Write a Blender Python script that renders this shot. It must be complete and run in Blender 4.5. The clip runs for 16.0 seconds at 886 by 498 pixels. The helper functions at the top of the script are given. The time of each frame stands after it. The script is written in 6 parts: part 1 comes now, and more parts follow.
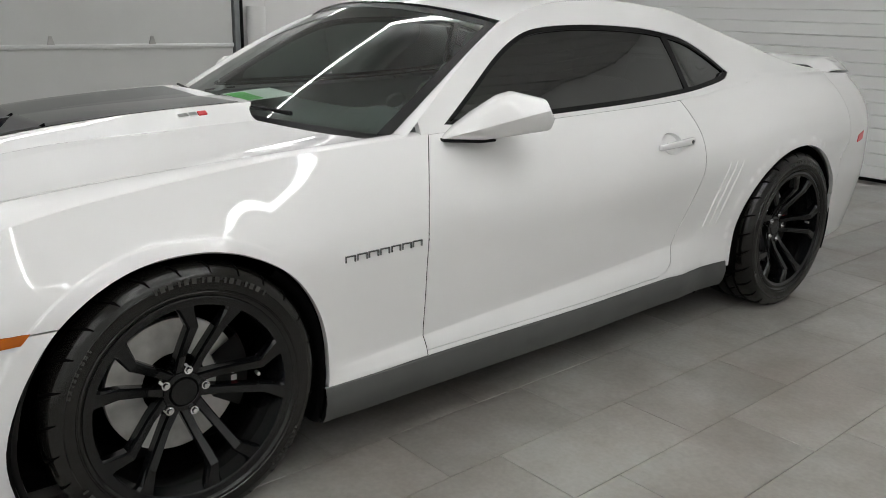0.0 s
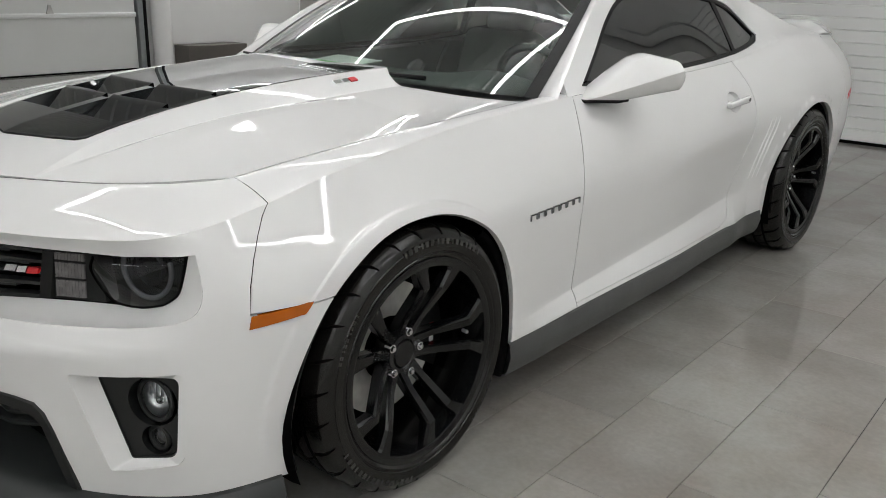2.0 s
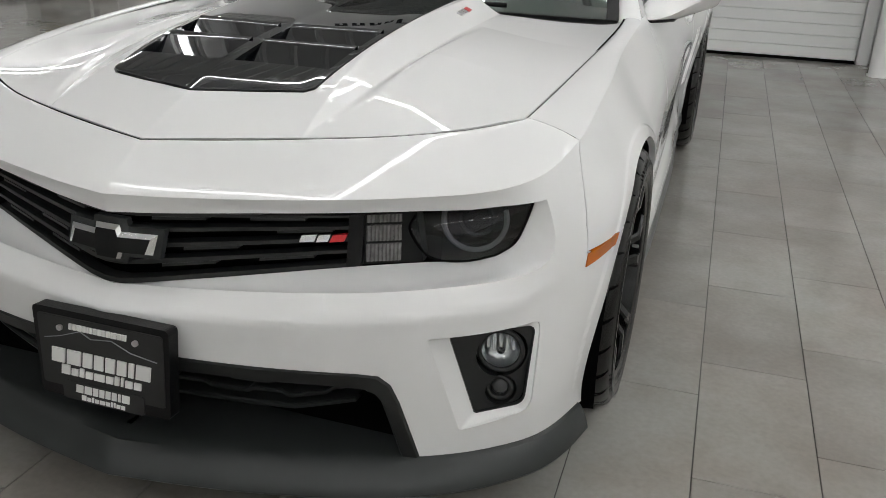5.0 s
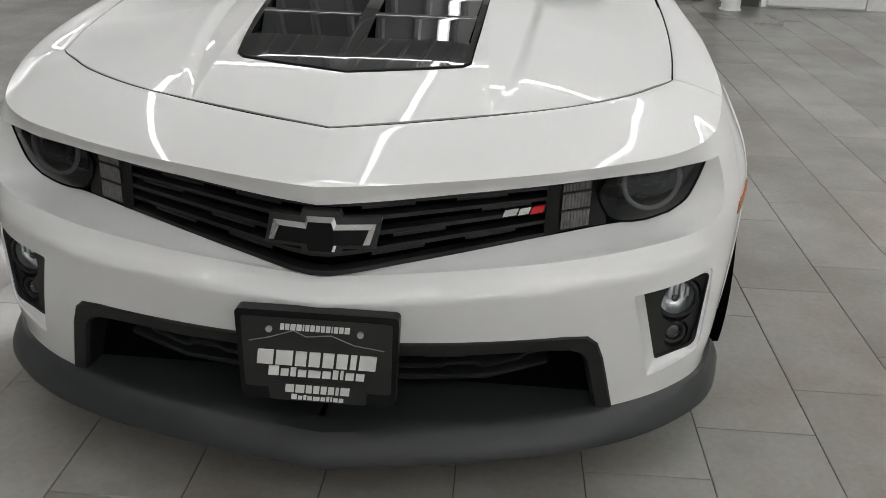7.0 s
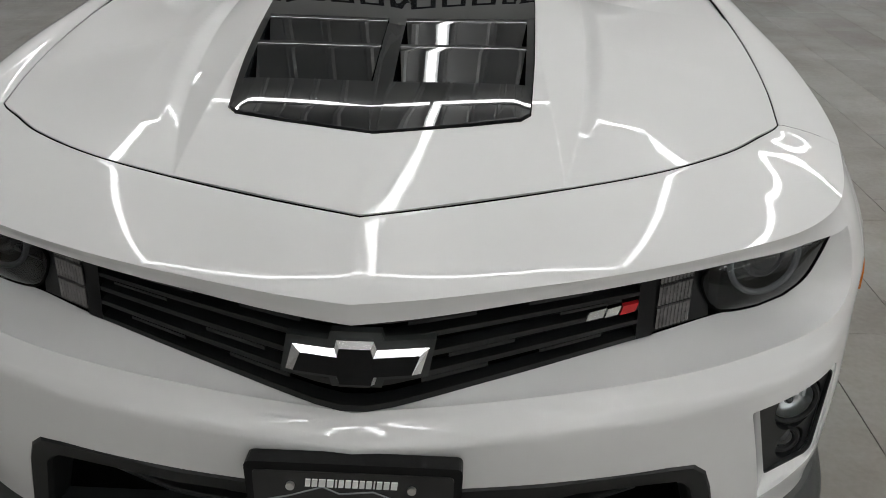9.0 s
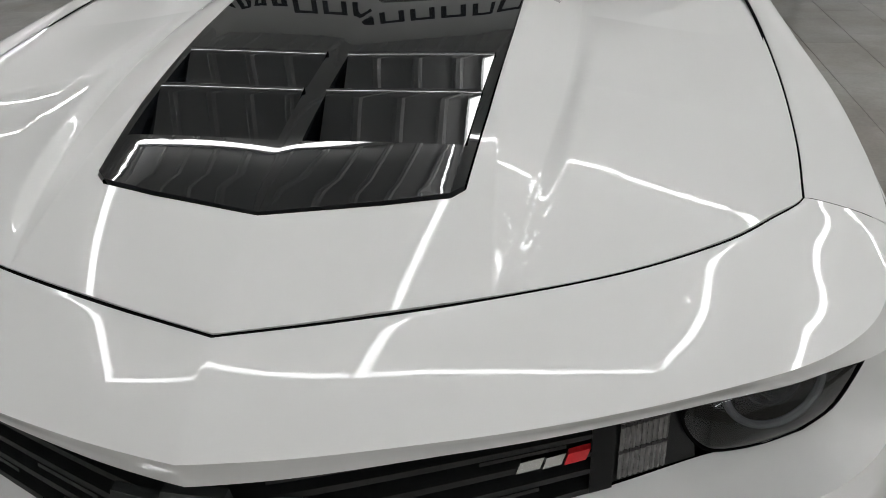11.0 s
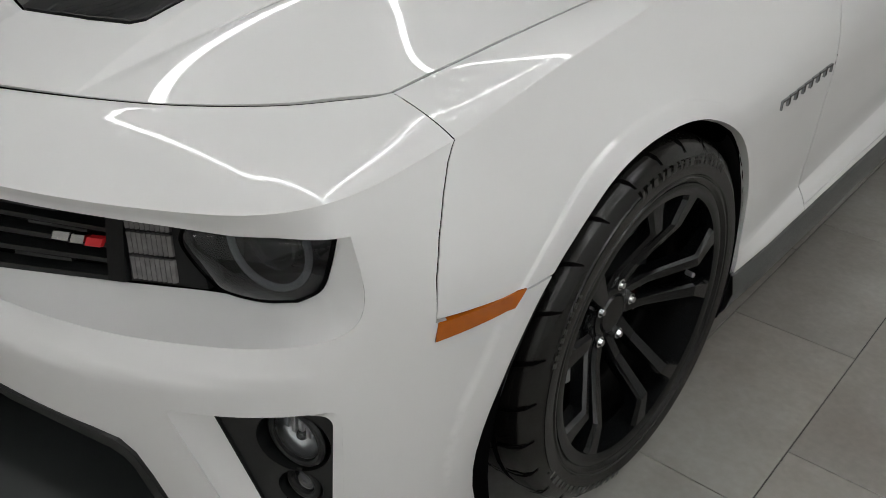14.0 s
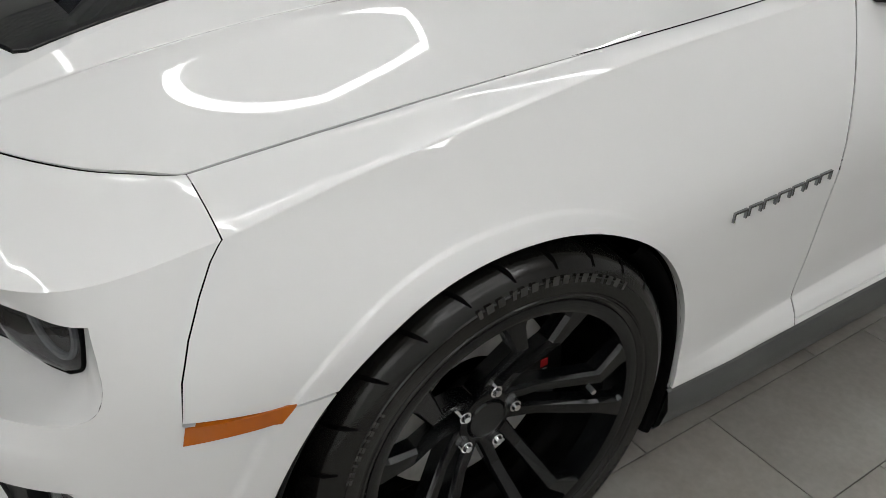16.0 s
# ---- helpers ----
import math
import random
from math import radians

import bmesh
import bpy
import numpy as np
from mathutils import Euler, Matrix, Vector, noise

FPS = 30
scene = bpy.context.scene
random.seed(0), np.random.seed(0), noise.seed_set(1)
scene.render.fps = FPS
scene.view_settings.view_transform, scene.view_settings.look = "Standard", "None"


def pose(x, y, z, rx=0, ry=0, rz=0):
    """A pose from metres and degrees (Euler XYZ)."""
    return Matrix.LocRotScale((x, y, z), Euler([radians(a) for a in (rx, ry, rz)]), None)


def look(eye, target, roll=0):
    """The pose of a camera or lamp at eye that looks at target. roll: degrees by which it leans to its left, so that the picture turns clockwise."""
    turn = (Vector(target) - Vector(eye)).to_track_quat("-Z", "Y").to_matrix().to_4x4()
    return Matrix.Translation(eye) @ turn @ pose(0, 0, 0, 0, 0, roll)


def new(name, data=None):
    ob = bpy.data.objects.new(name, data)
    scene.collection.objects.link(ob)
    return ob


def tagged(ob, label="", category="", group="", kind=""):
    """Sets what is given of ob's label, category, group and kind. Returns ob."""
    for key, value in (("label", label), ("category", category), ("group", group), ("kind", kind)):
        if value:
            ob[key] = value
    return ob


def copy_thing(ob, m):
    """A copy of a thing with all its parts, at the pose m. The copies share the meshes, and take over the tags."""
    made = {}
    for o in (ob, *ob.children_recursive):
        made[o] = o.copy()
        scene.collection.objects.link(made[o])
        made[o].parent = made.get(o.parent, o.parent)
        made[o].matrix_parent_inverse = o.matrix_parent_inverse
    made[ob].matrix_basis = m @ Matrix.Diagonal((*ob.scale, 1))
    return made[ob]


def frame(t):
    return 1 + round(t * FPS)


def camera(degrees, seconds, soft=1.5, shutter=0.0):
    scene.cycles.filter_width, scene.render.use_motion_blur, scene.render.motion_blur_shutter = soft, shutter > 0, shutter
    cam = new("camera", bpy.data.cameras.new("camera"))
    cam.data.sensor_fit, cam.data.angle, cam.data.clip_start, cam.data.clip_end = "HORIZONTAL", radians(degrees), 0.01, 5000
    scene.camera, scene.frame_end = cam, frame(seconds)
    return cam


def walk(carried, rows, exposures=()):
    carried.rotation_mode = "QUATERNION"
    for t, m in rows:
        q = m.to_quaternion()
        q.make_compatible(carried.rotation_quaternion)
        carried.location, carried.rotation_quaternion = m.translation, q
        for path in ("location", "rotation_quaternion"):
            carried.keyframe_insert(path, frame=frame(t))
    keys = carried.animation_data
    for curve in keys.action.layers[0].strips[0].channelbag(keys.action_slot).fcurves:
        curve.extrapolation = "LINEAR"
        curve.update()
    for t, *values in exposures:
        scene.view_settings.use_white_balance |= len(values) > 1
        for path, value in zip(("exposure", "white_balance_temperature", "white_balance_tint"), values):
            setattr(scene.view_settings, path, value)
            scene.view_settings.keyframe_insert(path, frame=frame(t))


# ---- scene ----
cam = camera(55.3, 16.0, soft=0.5)
PATH = [
    (0, (2.776, -0.772, 1.3), (1.31, 0.473, 0.75), 1.4),
    (0.5, (2.667, -0.958, 1.271), (1.246, 0.337, 0.719), 1.1),
    (1, (2.513, -1.123, 1.262), (1.148, 0.228, 0.703), 1.1),
    (1.5, (2.374, -1.269, 1.247), (1.075, 0.139, 0.673), 1.5),
    (2, (2.213, -1.469, 1.269), (0.994, -0.004, 0.661), 1.5),
    (2.5, (2.068, -1.66, 1.276), (0.948, -0.134, 0.632), 1.6),
    (3, (1.887, -1.782, 1.267), (0.87, -0.196, 0.598), 1.6),
    (5.5, (0.907, -2.179, 1.274), (0.442, -0.399, 0.489), 1.9),
    (6, (0.695, -2.228, 1.27), (0.351, -0.431, 0.463), 2.0),
    (6.5, (0.493, -2.291, 1.304), (0.27, -0.491, 0.462), 2.1),
    (7, (0.358, -2.323, 1.322), (0.216, -0.527, 0.453), 1.7),
    (7.5, (0.308, -2.278, 1.327), (0.194, -0.487, 0.445), 1.4),
    (8, (0.25, -2.146, 1.325), (0.154, -0.36, 0.431), 1.2),
    (8.5, (0.2, -2.013, 1.339), (0.124, -0.229, 0.438), 1.1),
    (9, (0.171, -1.876, 1.349), (0.1, -0.104, 0.424), 0.9),
    (11.5, (0.553, -1.455, 1.356), (0.143, 0.25, 0.394), -1.8),
    (12, (0.747, -1.424, 1.366), (0.194, 0.244, 0.41), -1.5),
    (12.5, (0.928, -1.335, 1.352), (0.253, 0.288, 0.399), -1.4),
    (13, (1.131, -1.263, 1.335), (0.281, 0.276, 0.382), -0.9),
    (13.5, (1.322, -1.208, 1.29), (0.301, 0.195, 0.297), -0.8),
    (14, (1.504, -1.138, 1.256), (0.34, 0.118, 0.223), -0.9),
    (14.5, (1.635, -1.034, 1.277), (0.382, 0.108, 0.215), -1.1),
    (15, (1.711, -0.88, 1.332), (0.368, 0.142, 0.259), -1.4),
    (15.5, (1.724, -0.766, 1.353), (0.332, 0.175, 0.268), -1.1),
    (16, (1.682, -0.641, 1.357), (0.291, 0.294, 0.267), 1.2),
]
walk(cam, [(t, look(eye, target, roll)) for t, eye, target, roll in PATH],
     exposures=[(0, 0.24), (3, 0.18), (5.5, 0.18), (7, 0.14), (8, 0.10), (9, -0.06), (11.5, -0.15), (12.5, -0.17), (13.5, -0.16), (14, -0.16), (14.5, 0.0), (15.2, 0.06), (16, 0.02)])

# ---- light ----
ROOM_TURN = 0.89                      # the tile grid against the car, degrees
BACK_Y, LEFT_X, RIGHT_X, FRONT_Y, CEIL_Z = 6.42, -8.45, 6.5, -7.0, 4.0
world = bpy.data.worlds.new("world")
scene.world = world
world.use_nodes = True
world.node_tree.nodes["Background"].inputs[0].default_value = (0.8, 0.85, 0.9, 1)
world.node_tree.nodes["Background"].inputs[1].default_value = 0.05


# ---- materials ----
def material(name, color, rough=0.5, metal=0.0, coat=0.0, vary=0.06, scale=6.0, bump=0.0, bump_scale=200.0,
             emit=0.0, transmission=0.0, spec=0.5, world=False, random_tint=0.0, fine=0.0, ior=1.45, rough_vary=0.0, coat_ior=1.5):
    """A principled material with two scales of noise in colour and roughness, and a fine relief."""
    m = bpy.data.materials.new(name)
    m.use_nodes = True
    nt = m.node_tree
    b = nt.nodes["Principled BSDF"]
    b.inputs["Roughness"].default_value = rough
    b.inputs["Metallic"].default_value = metal
    b.inputs["Coat Weight"].default_value = coat
    b.inputs["Coat Roughness"].default_value = 0.004
    b.inputs["Coat IOR"].default_value = coat_ior
    b.inputs["Specular IOR Level"].default_value = spec
    b.inputs["IOR"].default_value = ior
    b.inputs["Transmission Weight"].default_value = transmission
    if emit:
        b.inputs["Emission Color"].default_value = (*color, 1)
        b.inputs["Emission Strength"].default_value = emit
    tc = nt.nodes.new("ShaderNodeTexCoord")
    big = nt.nodes.new("ShaderNodeTexNoise")
    big.inputs["Scale"].default_value = scale
    big.inputs["Detail"].default_value = 5
    where = tc.outputs["Object"]
    if world:
        # each piece reads its own stretch of the pattern
        geo = nt.nodes.new("ShaderNodeNewGeometry")
        own = nt.nodes.new("ShaderNodeObjectInfo")
        far = nt.nodes.new("ShaderNodeVectorMath")
        far.operation = "MULTIPLY_ADD"
        far.inputs[1].default_value = (37.0, 91.0, 53.0)
        nt.links.new(own.outputs["Random"], far.inputs[0])
        nt.links.new(geo.outputs["Position"], far.inputs[2])
        where = far.outputs[0]
    nt.links.new(where, big.inputs["Vector"])
    small = nt.nodes.new("ShaderNodeTexNoise")
    small.inputs["Scale"].default_value = bump_scale
    small.inputs["Detail"].default_value = 3
    nt.links.new(where, small.inputs["Vector"])
    ramp = nt.nodes.new("ShaderNodeMapRange")
    ramp.inputs["From Min"].default_value, ramp.inputs["From Max"].default_value = 0.2, 0.8
    ramp.inputs["To Min"].default_value, ramp.inputs["To Max"].default_value = 1 - vary, 1 + vary
    nt.links.new(big.outputs["Fac"], ramp.inputs["Value"])
    value = ramp.outputs["Result"]
    if fine:
        r2 = nt.nodes.new("ShaderNodeMapRange")
        r2.inputs["From Min"].default_value, r2.inputs["From Max"].default_value = 0.3, 0.7
        r2.inputs["To Min"].default_value, r2.inputs["To Max"].default_value = 1 - fine, 1 + fine
        nt.links.new(small.outputs["Fac"], r2.inputs["Value"])
        mul = nt.nodes.new("ShaderNodeMath")
        mul.operation = "MULTIPLY"
        nt.links.new(value, mul.inputs[0])
        nt.links.new(r2.outputs["Result"], mul.inputs[1])
        value = mul.outputs[0]
    if random_tint:
        info = nt.nodes.new("ShaderNodeObjectInfo")
        r3 = nt.nodes.new("ShaderNodeMapRange")
        r3.inputs["To Min"].default_value, r3.inputs["To Max"].default_value = 1 - random_tint, 1 + random_tint
        nt.links.new(info.outputs["Random"], r3.inputs["Value"])
        mul = nt.nodes.new("ShaderNodeMath")
        mul.operation = "MULTIPLY"
        nt.links.new(value, mul.inputs[0])
        nt.links.new(r3.outputs["Result"], mul.inputs[1])
        value = mul.outputs[0]
    hue = nt.nodes.new("ShaderNodeHueSaturation")
    hue.inputs["Color"].default_value = (*color, 1)
    nt.links.new(value, hue.inputs["Value"])
    nt.links.new(hue.outputs["Color"], b.inputs["Base Color"])
    if rough_vary:
        rr = nt.nodes.new("ShaderNodeMapRange")
        rr.inputs["From Min"].default_value, rr.inputs["From Max"].default_value = 0.2, 0.8
        rr.inputs["To Min"].default_value, rr.inputs["To Max"].default_value = rough - rough_vary, rough + rough_vary
        nt.links.new(big.outputs["Fac"], rr.inputs["Value"])
        nt.links.new(rr.outputs["Result"], b.inputs["Roughness"])
    if bump:
        bp = nt.nodes.new("ShaderNodeBump")
        bp.inputs["Strength"].default_value = bump
        bp.inputs["Distance"].default_value = 0.002
        nt.links.new(small.outputs["Fac"], bp.inputs["Height"])
        nt.links.new(bp.outputs["Normal"], b.inputs["Normal"])
    return m


PAINT = material("white_paint", (0.74, 0.74, 0.735), 0.6, coat=1.0, vary=0.008, scale=3, spec=0.0)
GLOSS_BLACK = material("gloss_carbon", (0.005, 0.006, 0.0075), 0.5, coat=1.0, vary=0.2, scale=40, spec=0.0, coat_ior=1.85)
SATIN_BLACK = material("satin_black_plastic", (0.0036, 0.0038, 0.004), 0.34, spec=0.3, vary=0.15, scale=25, bump=0.15, bump_scale=900)
TRIM_GREY = material("dark_grey_lip_plastic", (0.025, 0.028, 0.0275), 0.36, vary=0.12, scale=12, bump=0.1, bump_scale=700)
TRIM_DARK = material("dark_intake_plastic", (0.012, 0.013, 0.013), 0.42, vary=0.12, scale=12, bump=0.1, bump_scale=700)
SILL_GREY = material("sill_grey_plastic", (0.076, 0.078, 0.076), 0.38, vary=0.1, scale=10, bump=0.1, bump_scale=700)
# near-black for hidden black parts, and for shade painted into gaps and openings
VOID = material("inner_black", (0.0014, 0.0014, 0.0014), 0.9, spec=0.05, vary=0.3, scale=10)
WHEEL_BLACK = material("satin_black_alloy", (0.0042, 0.0047, 0.005), 0.20, vary=0.1, scale=30, spec=0.5)
# darker copy of the wheel black: shade between the spokes put into colour
BARREL = material("black_barrel", (0.0025, 0.0025, 0.0025), 0.18, vary=0.1, scale=30, spec=0.3)
RUBBER = material("tyre_rubber", (0.0078, 0.0075, 0.0066), 0.17, spec=0.46, vary=0.25, scale=26, bump=0.10, bump_scale=380, fine=0.25, rough_vary=0.05)
DISC = material("worn_disc_steel", (0.66, 0.65, 0.63), 0.5, metal=0.75, vary=0.25, scale=20)
BADGE = material("dark_chrome", (0.30, 0.31, 0.32), 0.2, metal=1.0, vary=0.05)
CHROME = material("chrome", (0.82, 0.83, 0.84), 0.12, metal=1.0, vary=0.03)
STEEL = material("brushed_steel", (0.62, 0.61, 0.60), 0.35, metal=1.0, vary=0.12, scale=14, bump=0.1, bump_scale=400)
RED = material("red_enamel", (0.55, 0.015, 0.02), 0.3, coat=0.6)
AMBER = material("amber_lens", (0.44, 0.105, 0.003), 0.2, coat=0.45, vary=0.1, scale=40)
TINT_GLASS = material("tinted_glass", (0.012, 0.014, 0.013), 0.03, coat=0.0, vary=0.05, spec=0.6)
LAMP_DARK = material("smoked_lens", (0.03, 0.032, 0.035), 0.08, coat=1.0, vary=0.25, scale=30)
LAMP_GREY = material("lamp_reflector", (0.16, 0.165, 0.17), 0.2, metal=0.8, vary=0.2, scale=60, bump=0.3, bump_scale=150)
LAMP_RING = material("lamp_ring", (0.30, 0.31, 0.32), 0.25, vary=0.05)
LETTER = material("white_print", (0.75, 0.75, 0.73), 0.5, vary=0.02)
TILE = material("porcelain_tile", (0.25, 0.237, 0.222), 0.11, vary=0.09, scale=3.5, fine=0.05, bump_scale=60, random_tint=0.08, world=True)
REFLECTOR = material("bright_reflector", (0.9, 0.91, 0.92), 0.3, metal=1.0, vary=0.1, scale=80)

def mottle(mat, one, two, scale):
    """Broad cloudy change between two colours, at one place in the room."""
    nt = mat.node_tree
    geo = nt.nodes.new("ShaderNodeNewGeometry")
    cloud = nt.nodes.new("ShaderNodeTexNoise")
    cloud.inputs["Scale"].default_value = scale
    cloud.inputs["Detail"].default_value = 6
    cloud.inputs["Roughness"].default_value = 0.6
    nt.links.new(geo.outputs["Position"], cloud.inputs["Vector"])
    mix = nt.nodes.new("ShaderNodeValToRGB")
    mix.color_ramp.elements[0].position, mix.color_ramp.elements[1].position = 0.38, 0.62
    mix.color_ramp.elements[0].color, mix.color_ramp.elements[1].color = (*one, 1), (*two, 1)
    nt.links.new(cloud.outputs["Fac"], mix.inputs["Fac"])
    hue = [n for n in nt.nodes if n.type == "HUE_SAT"][0]
    nt.links.new(mix.outputs["Color"], hue.inputs["Color"])


mottle(TILE, (0.245, 0.224, 0.200), (0.305, 0.298, 0.278), 1.6)
GROUT = material("grout", (0.085, 0.081, 0.076), 0.9, vary=0.2, scale=20)
WALL = material("painted_wall", (0.86, 0.86, 0.85), 0.6, vary=0.02, scale=1.5, bump=0.08, bump_scale=300)
DOOR_WHITE = material("white_steel_panel", (0.86, 0.87, 0.86), 0.45, vary=0.02, scale=2, bump=0.06, bump_scale=500)
CEILING = material("ceiling_paint", (0.80, 0.80, 0.79), 0.8, vary=0.03, scale=1.2)
BASE_GREY = material("grey_baseboard", (0.07, 0.07, 0.07), 0.5, vary=0.1)
TUBE = material("led_tube", (0.978, 0.983, 0.985), 0.4, emit=14.6)
# same tube with its glow raised, to brighten the driver's side of the car
TUBE_BRIGHT = material("led_tube_new", (0.978, 0.983, 0.985), 0.4, emit=20.5)


def glass(name, tint, rough=0.0, ior=1.52):
    m = bpy.data.materials.new(name)
    m.use_nodes = True
    nt = m.node_tree
    out = nt.nodes["Material Output"]
    nt.nodes.remove(nt.nodes["Principled BSDF"])
    clear = nt.nodes.new("ShaderNodeBsdfTransparent")
    clear.inputs[0].default_value = (*tint, 1)
    shine = nt.nodes.new("ShaderNodeBsdfGlossy")
    shine.inputs["Roughness"].default_value = rough
    fres = nt.nodes.new("ShaderNodeFresnel")
    fres.inputs[0].default_value = ior
    mix = nt.nodes.new("ShaderNodeMixShader")
    nt.links.new(fres.outputs[0], mix.inputs[0])
    nt.links.new(clear.outputs[0], mix.inputs[1])
    nt.links.new(shine.outputs[0], mix.inputs[2])
    nt.links.new(mix.outputs[0], out.inputs[0])
    return m


GREY_PANEL = material("grey_door_panel", (0.76, 0.77, 0.755), 0.5, vary=0.03, scale=2, bump=0.08, bump_scale=250)
TRACK = material("galvanised_track", (0.30, 0.32, 0.32), 0.4, metal=0.5, vary=0.15, scale=8)
YELLOW = material("yellow_plastic", (0.65, 0.42, 0.05), 0.45, vary=0.05)
DASH = material("dark_dash_plastic", (0.08, 0.092, 0.089), 0.55, vary=0.2, scale=20, bump=0.2, bump_scale=500)
SEAT = material("grey_seat_cloth", (0.29, 0.33, 0.31), 0.8, vary=0.15, scale=15, bump=0.3, bump_scale=300)
PAPER = material("printed_paper", (0.75, 0.78, 0.74), 0.6, vary=0.05)
GREEN = material("green_print", (0.12, 0.50, 0.10), 0.6, vary=0.1)
STAINLESS = material("dull_steel_panel", (0.18, 0.165, 0.15), 0.35, metal=0.6, vary=0.1, scale=3)
SIGN = material("sign_black", (0.02, 0.02, 0.022), 0.5, vary=0.1)
WINDSCREEN = glass("windscreen_glass", (0.76, 0.90, 0.83), ior=2.15)
SIDE_GLASS = glass("dark_side_glass", (0.022, 0.030, 0.026), ior=2.3)
SIGNAL = material("smoked_signal_lens", (0.13, 0.125, 0.125), 0.15, coat=0.7, vary=0.3, scale=70, bump=0.5, bump_scale=110)
LENS = glass("smoked_lamp_glass", (0.45, 0.46, 0.48))
CLEAR = glass("clear_lamp_glass", (0.9, 0.92, 0.93))


# ---- building helpers ----
def thing(name, label, category, group="", kind="", where=(0, 0, 0)):
    ob = new(name)
    ob.location = where
    return tagged(ob, label, category, group, kind)


def part(name, bm, mat, parent=None, label="", smooth=True):
    """Links a bmesh as one mesh object under a thing or a part."""
    me = bpy.data.meshes.new(name)
    bm.normal_update()
    bm.to_mesh(me)
    bm.free()
    for p in me.polygons:
        p.use_smooth = smooth
    if smooth:
        me.set_sharp_from_angle(angle=radians(38))
    me.materials.append(mat)
    ob = new(name, me)
    if parent is not None:
        ob.parent = parent
    return tagged(ob, label)


NORMALS = {}


def mesh_part(name, verts, faces, mat, parent=None, label="", normals=None, sharp=38):
    me = bpy.data.meshes.new(name)
    me.from_pydata([tuple(v) for v in verts], [], [tuple(f) for f in faces])
    me.polygons.foreach_set("use_smooth", [True] * len(me.polygons))
    if normals is not None:
        me.normals_split_custom_set_from_vertices([tuple(n) for n in normals])
    else:
        me.set_sharp_from_angle(angle=radians(sharp))
    me.materials.append(mat)
    ob = new(name, me)
    if normals is not None:
        NORMALS[ob.name] = np.array(normals)
    if parent is not None:
        ob.parent = parent
    return tagged(ob, label)


def mirrored(ob, parent=None):
    """The same part on the other side of the car."""
    me = ob.data.copy()
    n = len(me.vertices)
    co = np.empty(n * 3)
    me.vertices.foreach_get("co", co)
    co = co.reshape(-1, 3)
    normals = NORMALS.get(ob.name)
    faces = [list(p.vertices)[::-1] for p in me.polygons]
    mats = list(me.materials)
    name = ob.name.split(".")[0]
    flipped = co * np.array([-1, 1, 1])
    if normals is not None:
        normals = normals * np.array([-1, 1, 1])
    made = mesh_part(name, flipped, faces, mats[0], parent or ob.parent, ob.get("label", ""), normals)
    for child in ob.children:
        mirrored(child, made)
    return made


def box(bm, lo, hi, bevel=0.0, segments=2):
    r = bmesh.ops.create_cube(bm, size=1.0)
    lo, hi = Vector(lo), Vector(hi)
    for v in r["verts"]:
        v.co = Vector([(lo[i] + hi[i]) / 2 + v.co[i] * (hi[i] - lo[i]) for i in range(3)])
    if bevel:
        edges = list({e for v in r["verts"] for e in v.link_edges})
        bmesh.ops.bevel(bm, geom=edges, offset=bevel, segments=segments, affect="EDGES", profile=0.5)
    return bm


def tube(bm, a, b, radius, sides=16, radius_end=None):
    a, b = Vector(a), Vector(b)
    r = bmesh.ops.create_cone(bm, cap_ends=True, segments=sides, radius1=radius, radius2=radius if radius_end is None else radius_end, depth=(b - a).length)
    m = Matrix.Translation((a + b) / 2) @ (b - a).to_track_quat("Z", "Y").to_matrix().to_4x4()
    bmesh.ops.transform(bm, matrix=m, verts=r["verts"])
    return bm


def slab(bm, outline, depth):
    """A prism: an outline of 3D points, pushed along the vector depth."""
    depth = Vector(depth)
    front = [bm.verts.new(p) for p in outline]
    back = [bm.verts.new(Vector(p) + depth) for p in outline]
    n = len(outline)
    bm.faces.new(front)
    bm.faces.new(back[::-1])
    for i in range(n):
        bm.faces.new((front[i], back[i], back[(i + 1) % n], front[(i + 1) % n]))
    bmesh.ops.recalc_face_normals(bm, faces=bm.faces)
    return bm


def ease(knots, values, v):
    """Smooth interpolation without overshoot; values may have several columns."""
    k = np.asarray(knots, float)
    y = np.asarray(values, float)
    v = np.clip(np.asarray(v, float), k[0], k[-1])
    h = np.diff(k)
    flat = y.ndim == 1
    if flat:
        y = y[:, None]
    d = np.diff(y, axis=0) / h[:, None]
    m = np.zeros_like(y)
    m[0], m[-1] = d[0], d[-1]
    for i in range(1, len(k) - 1):
        same = d[i - 1] * d[i] > 0
        w1, w2 = 2 * h[i] + h[i - 1], h[i] + 2 * h[i - 1]
        with np.errstate(divide="ignore", invalid="ignore"):
            m[i] = np.where(same, (w1 + w2) / (w1 / d[i - 1] + w2 / d[i]), 0)
    i = np.clip(np.searchsorted(k, v, side="right") - 1, 0, len(k) - 2)
    t = ((v - k[i]) / h[i])[:, None]
    hh = h[i][:, None]
    out = ((1 + 2 * t) * (1 - t) ** 2 * y[i] + t * (1 - t) ** 2 * hh * m[i] + t * t * (3 - 2 * t) * y[i + 1] + t * t * (t - 1) * hh * m[i + 1])
    return out[:, 0] if flat else out


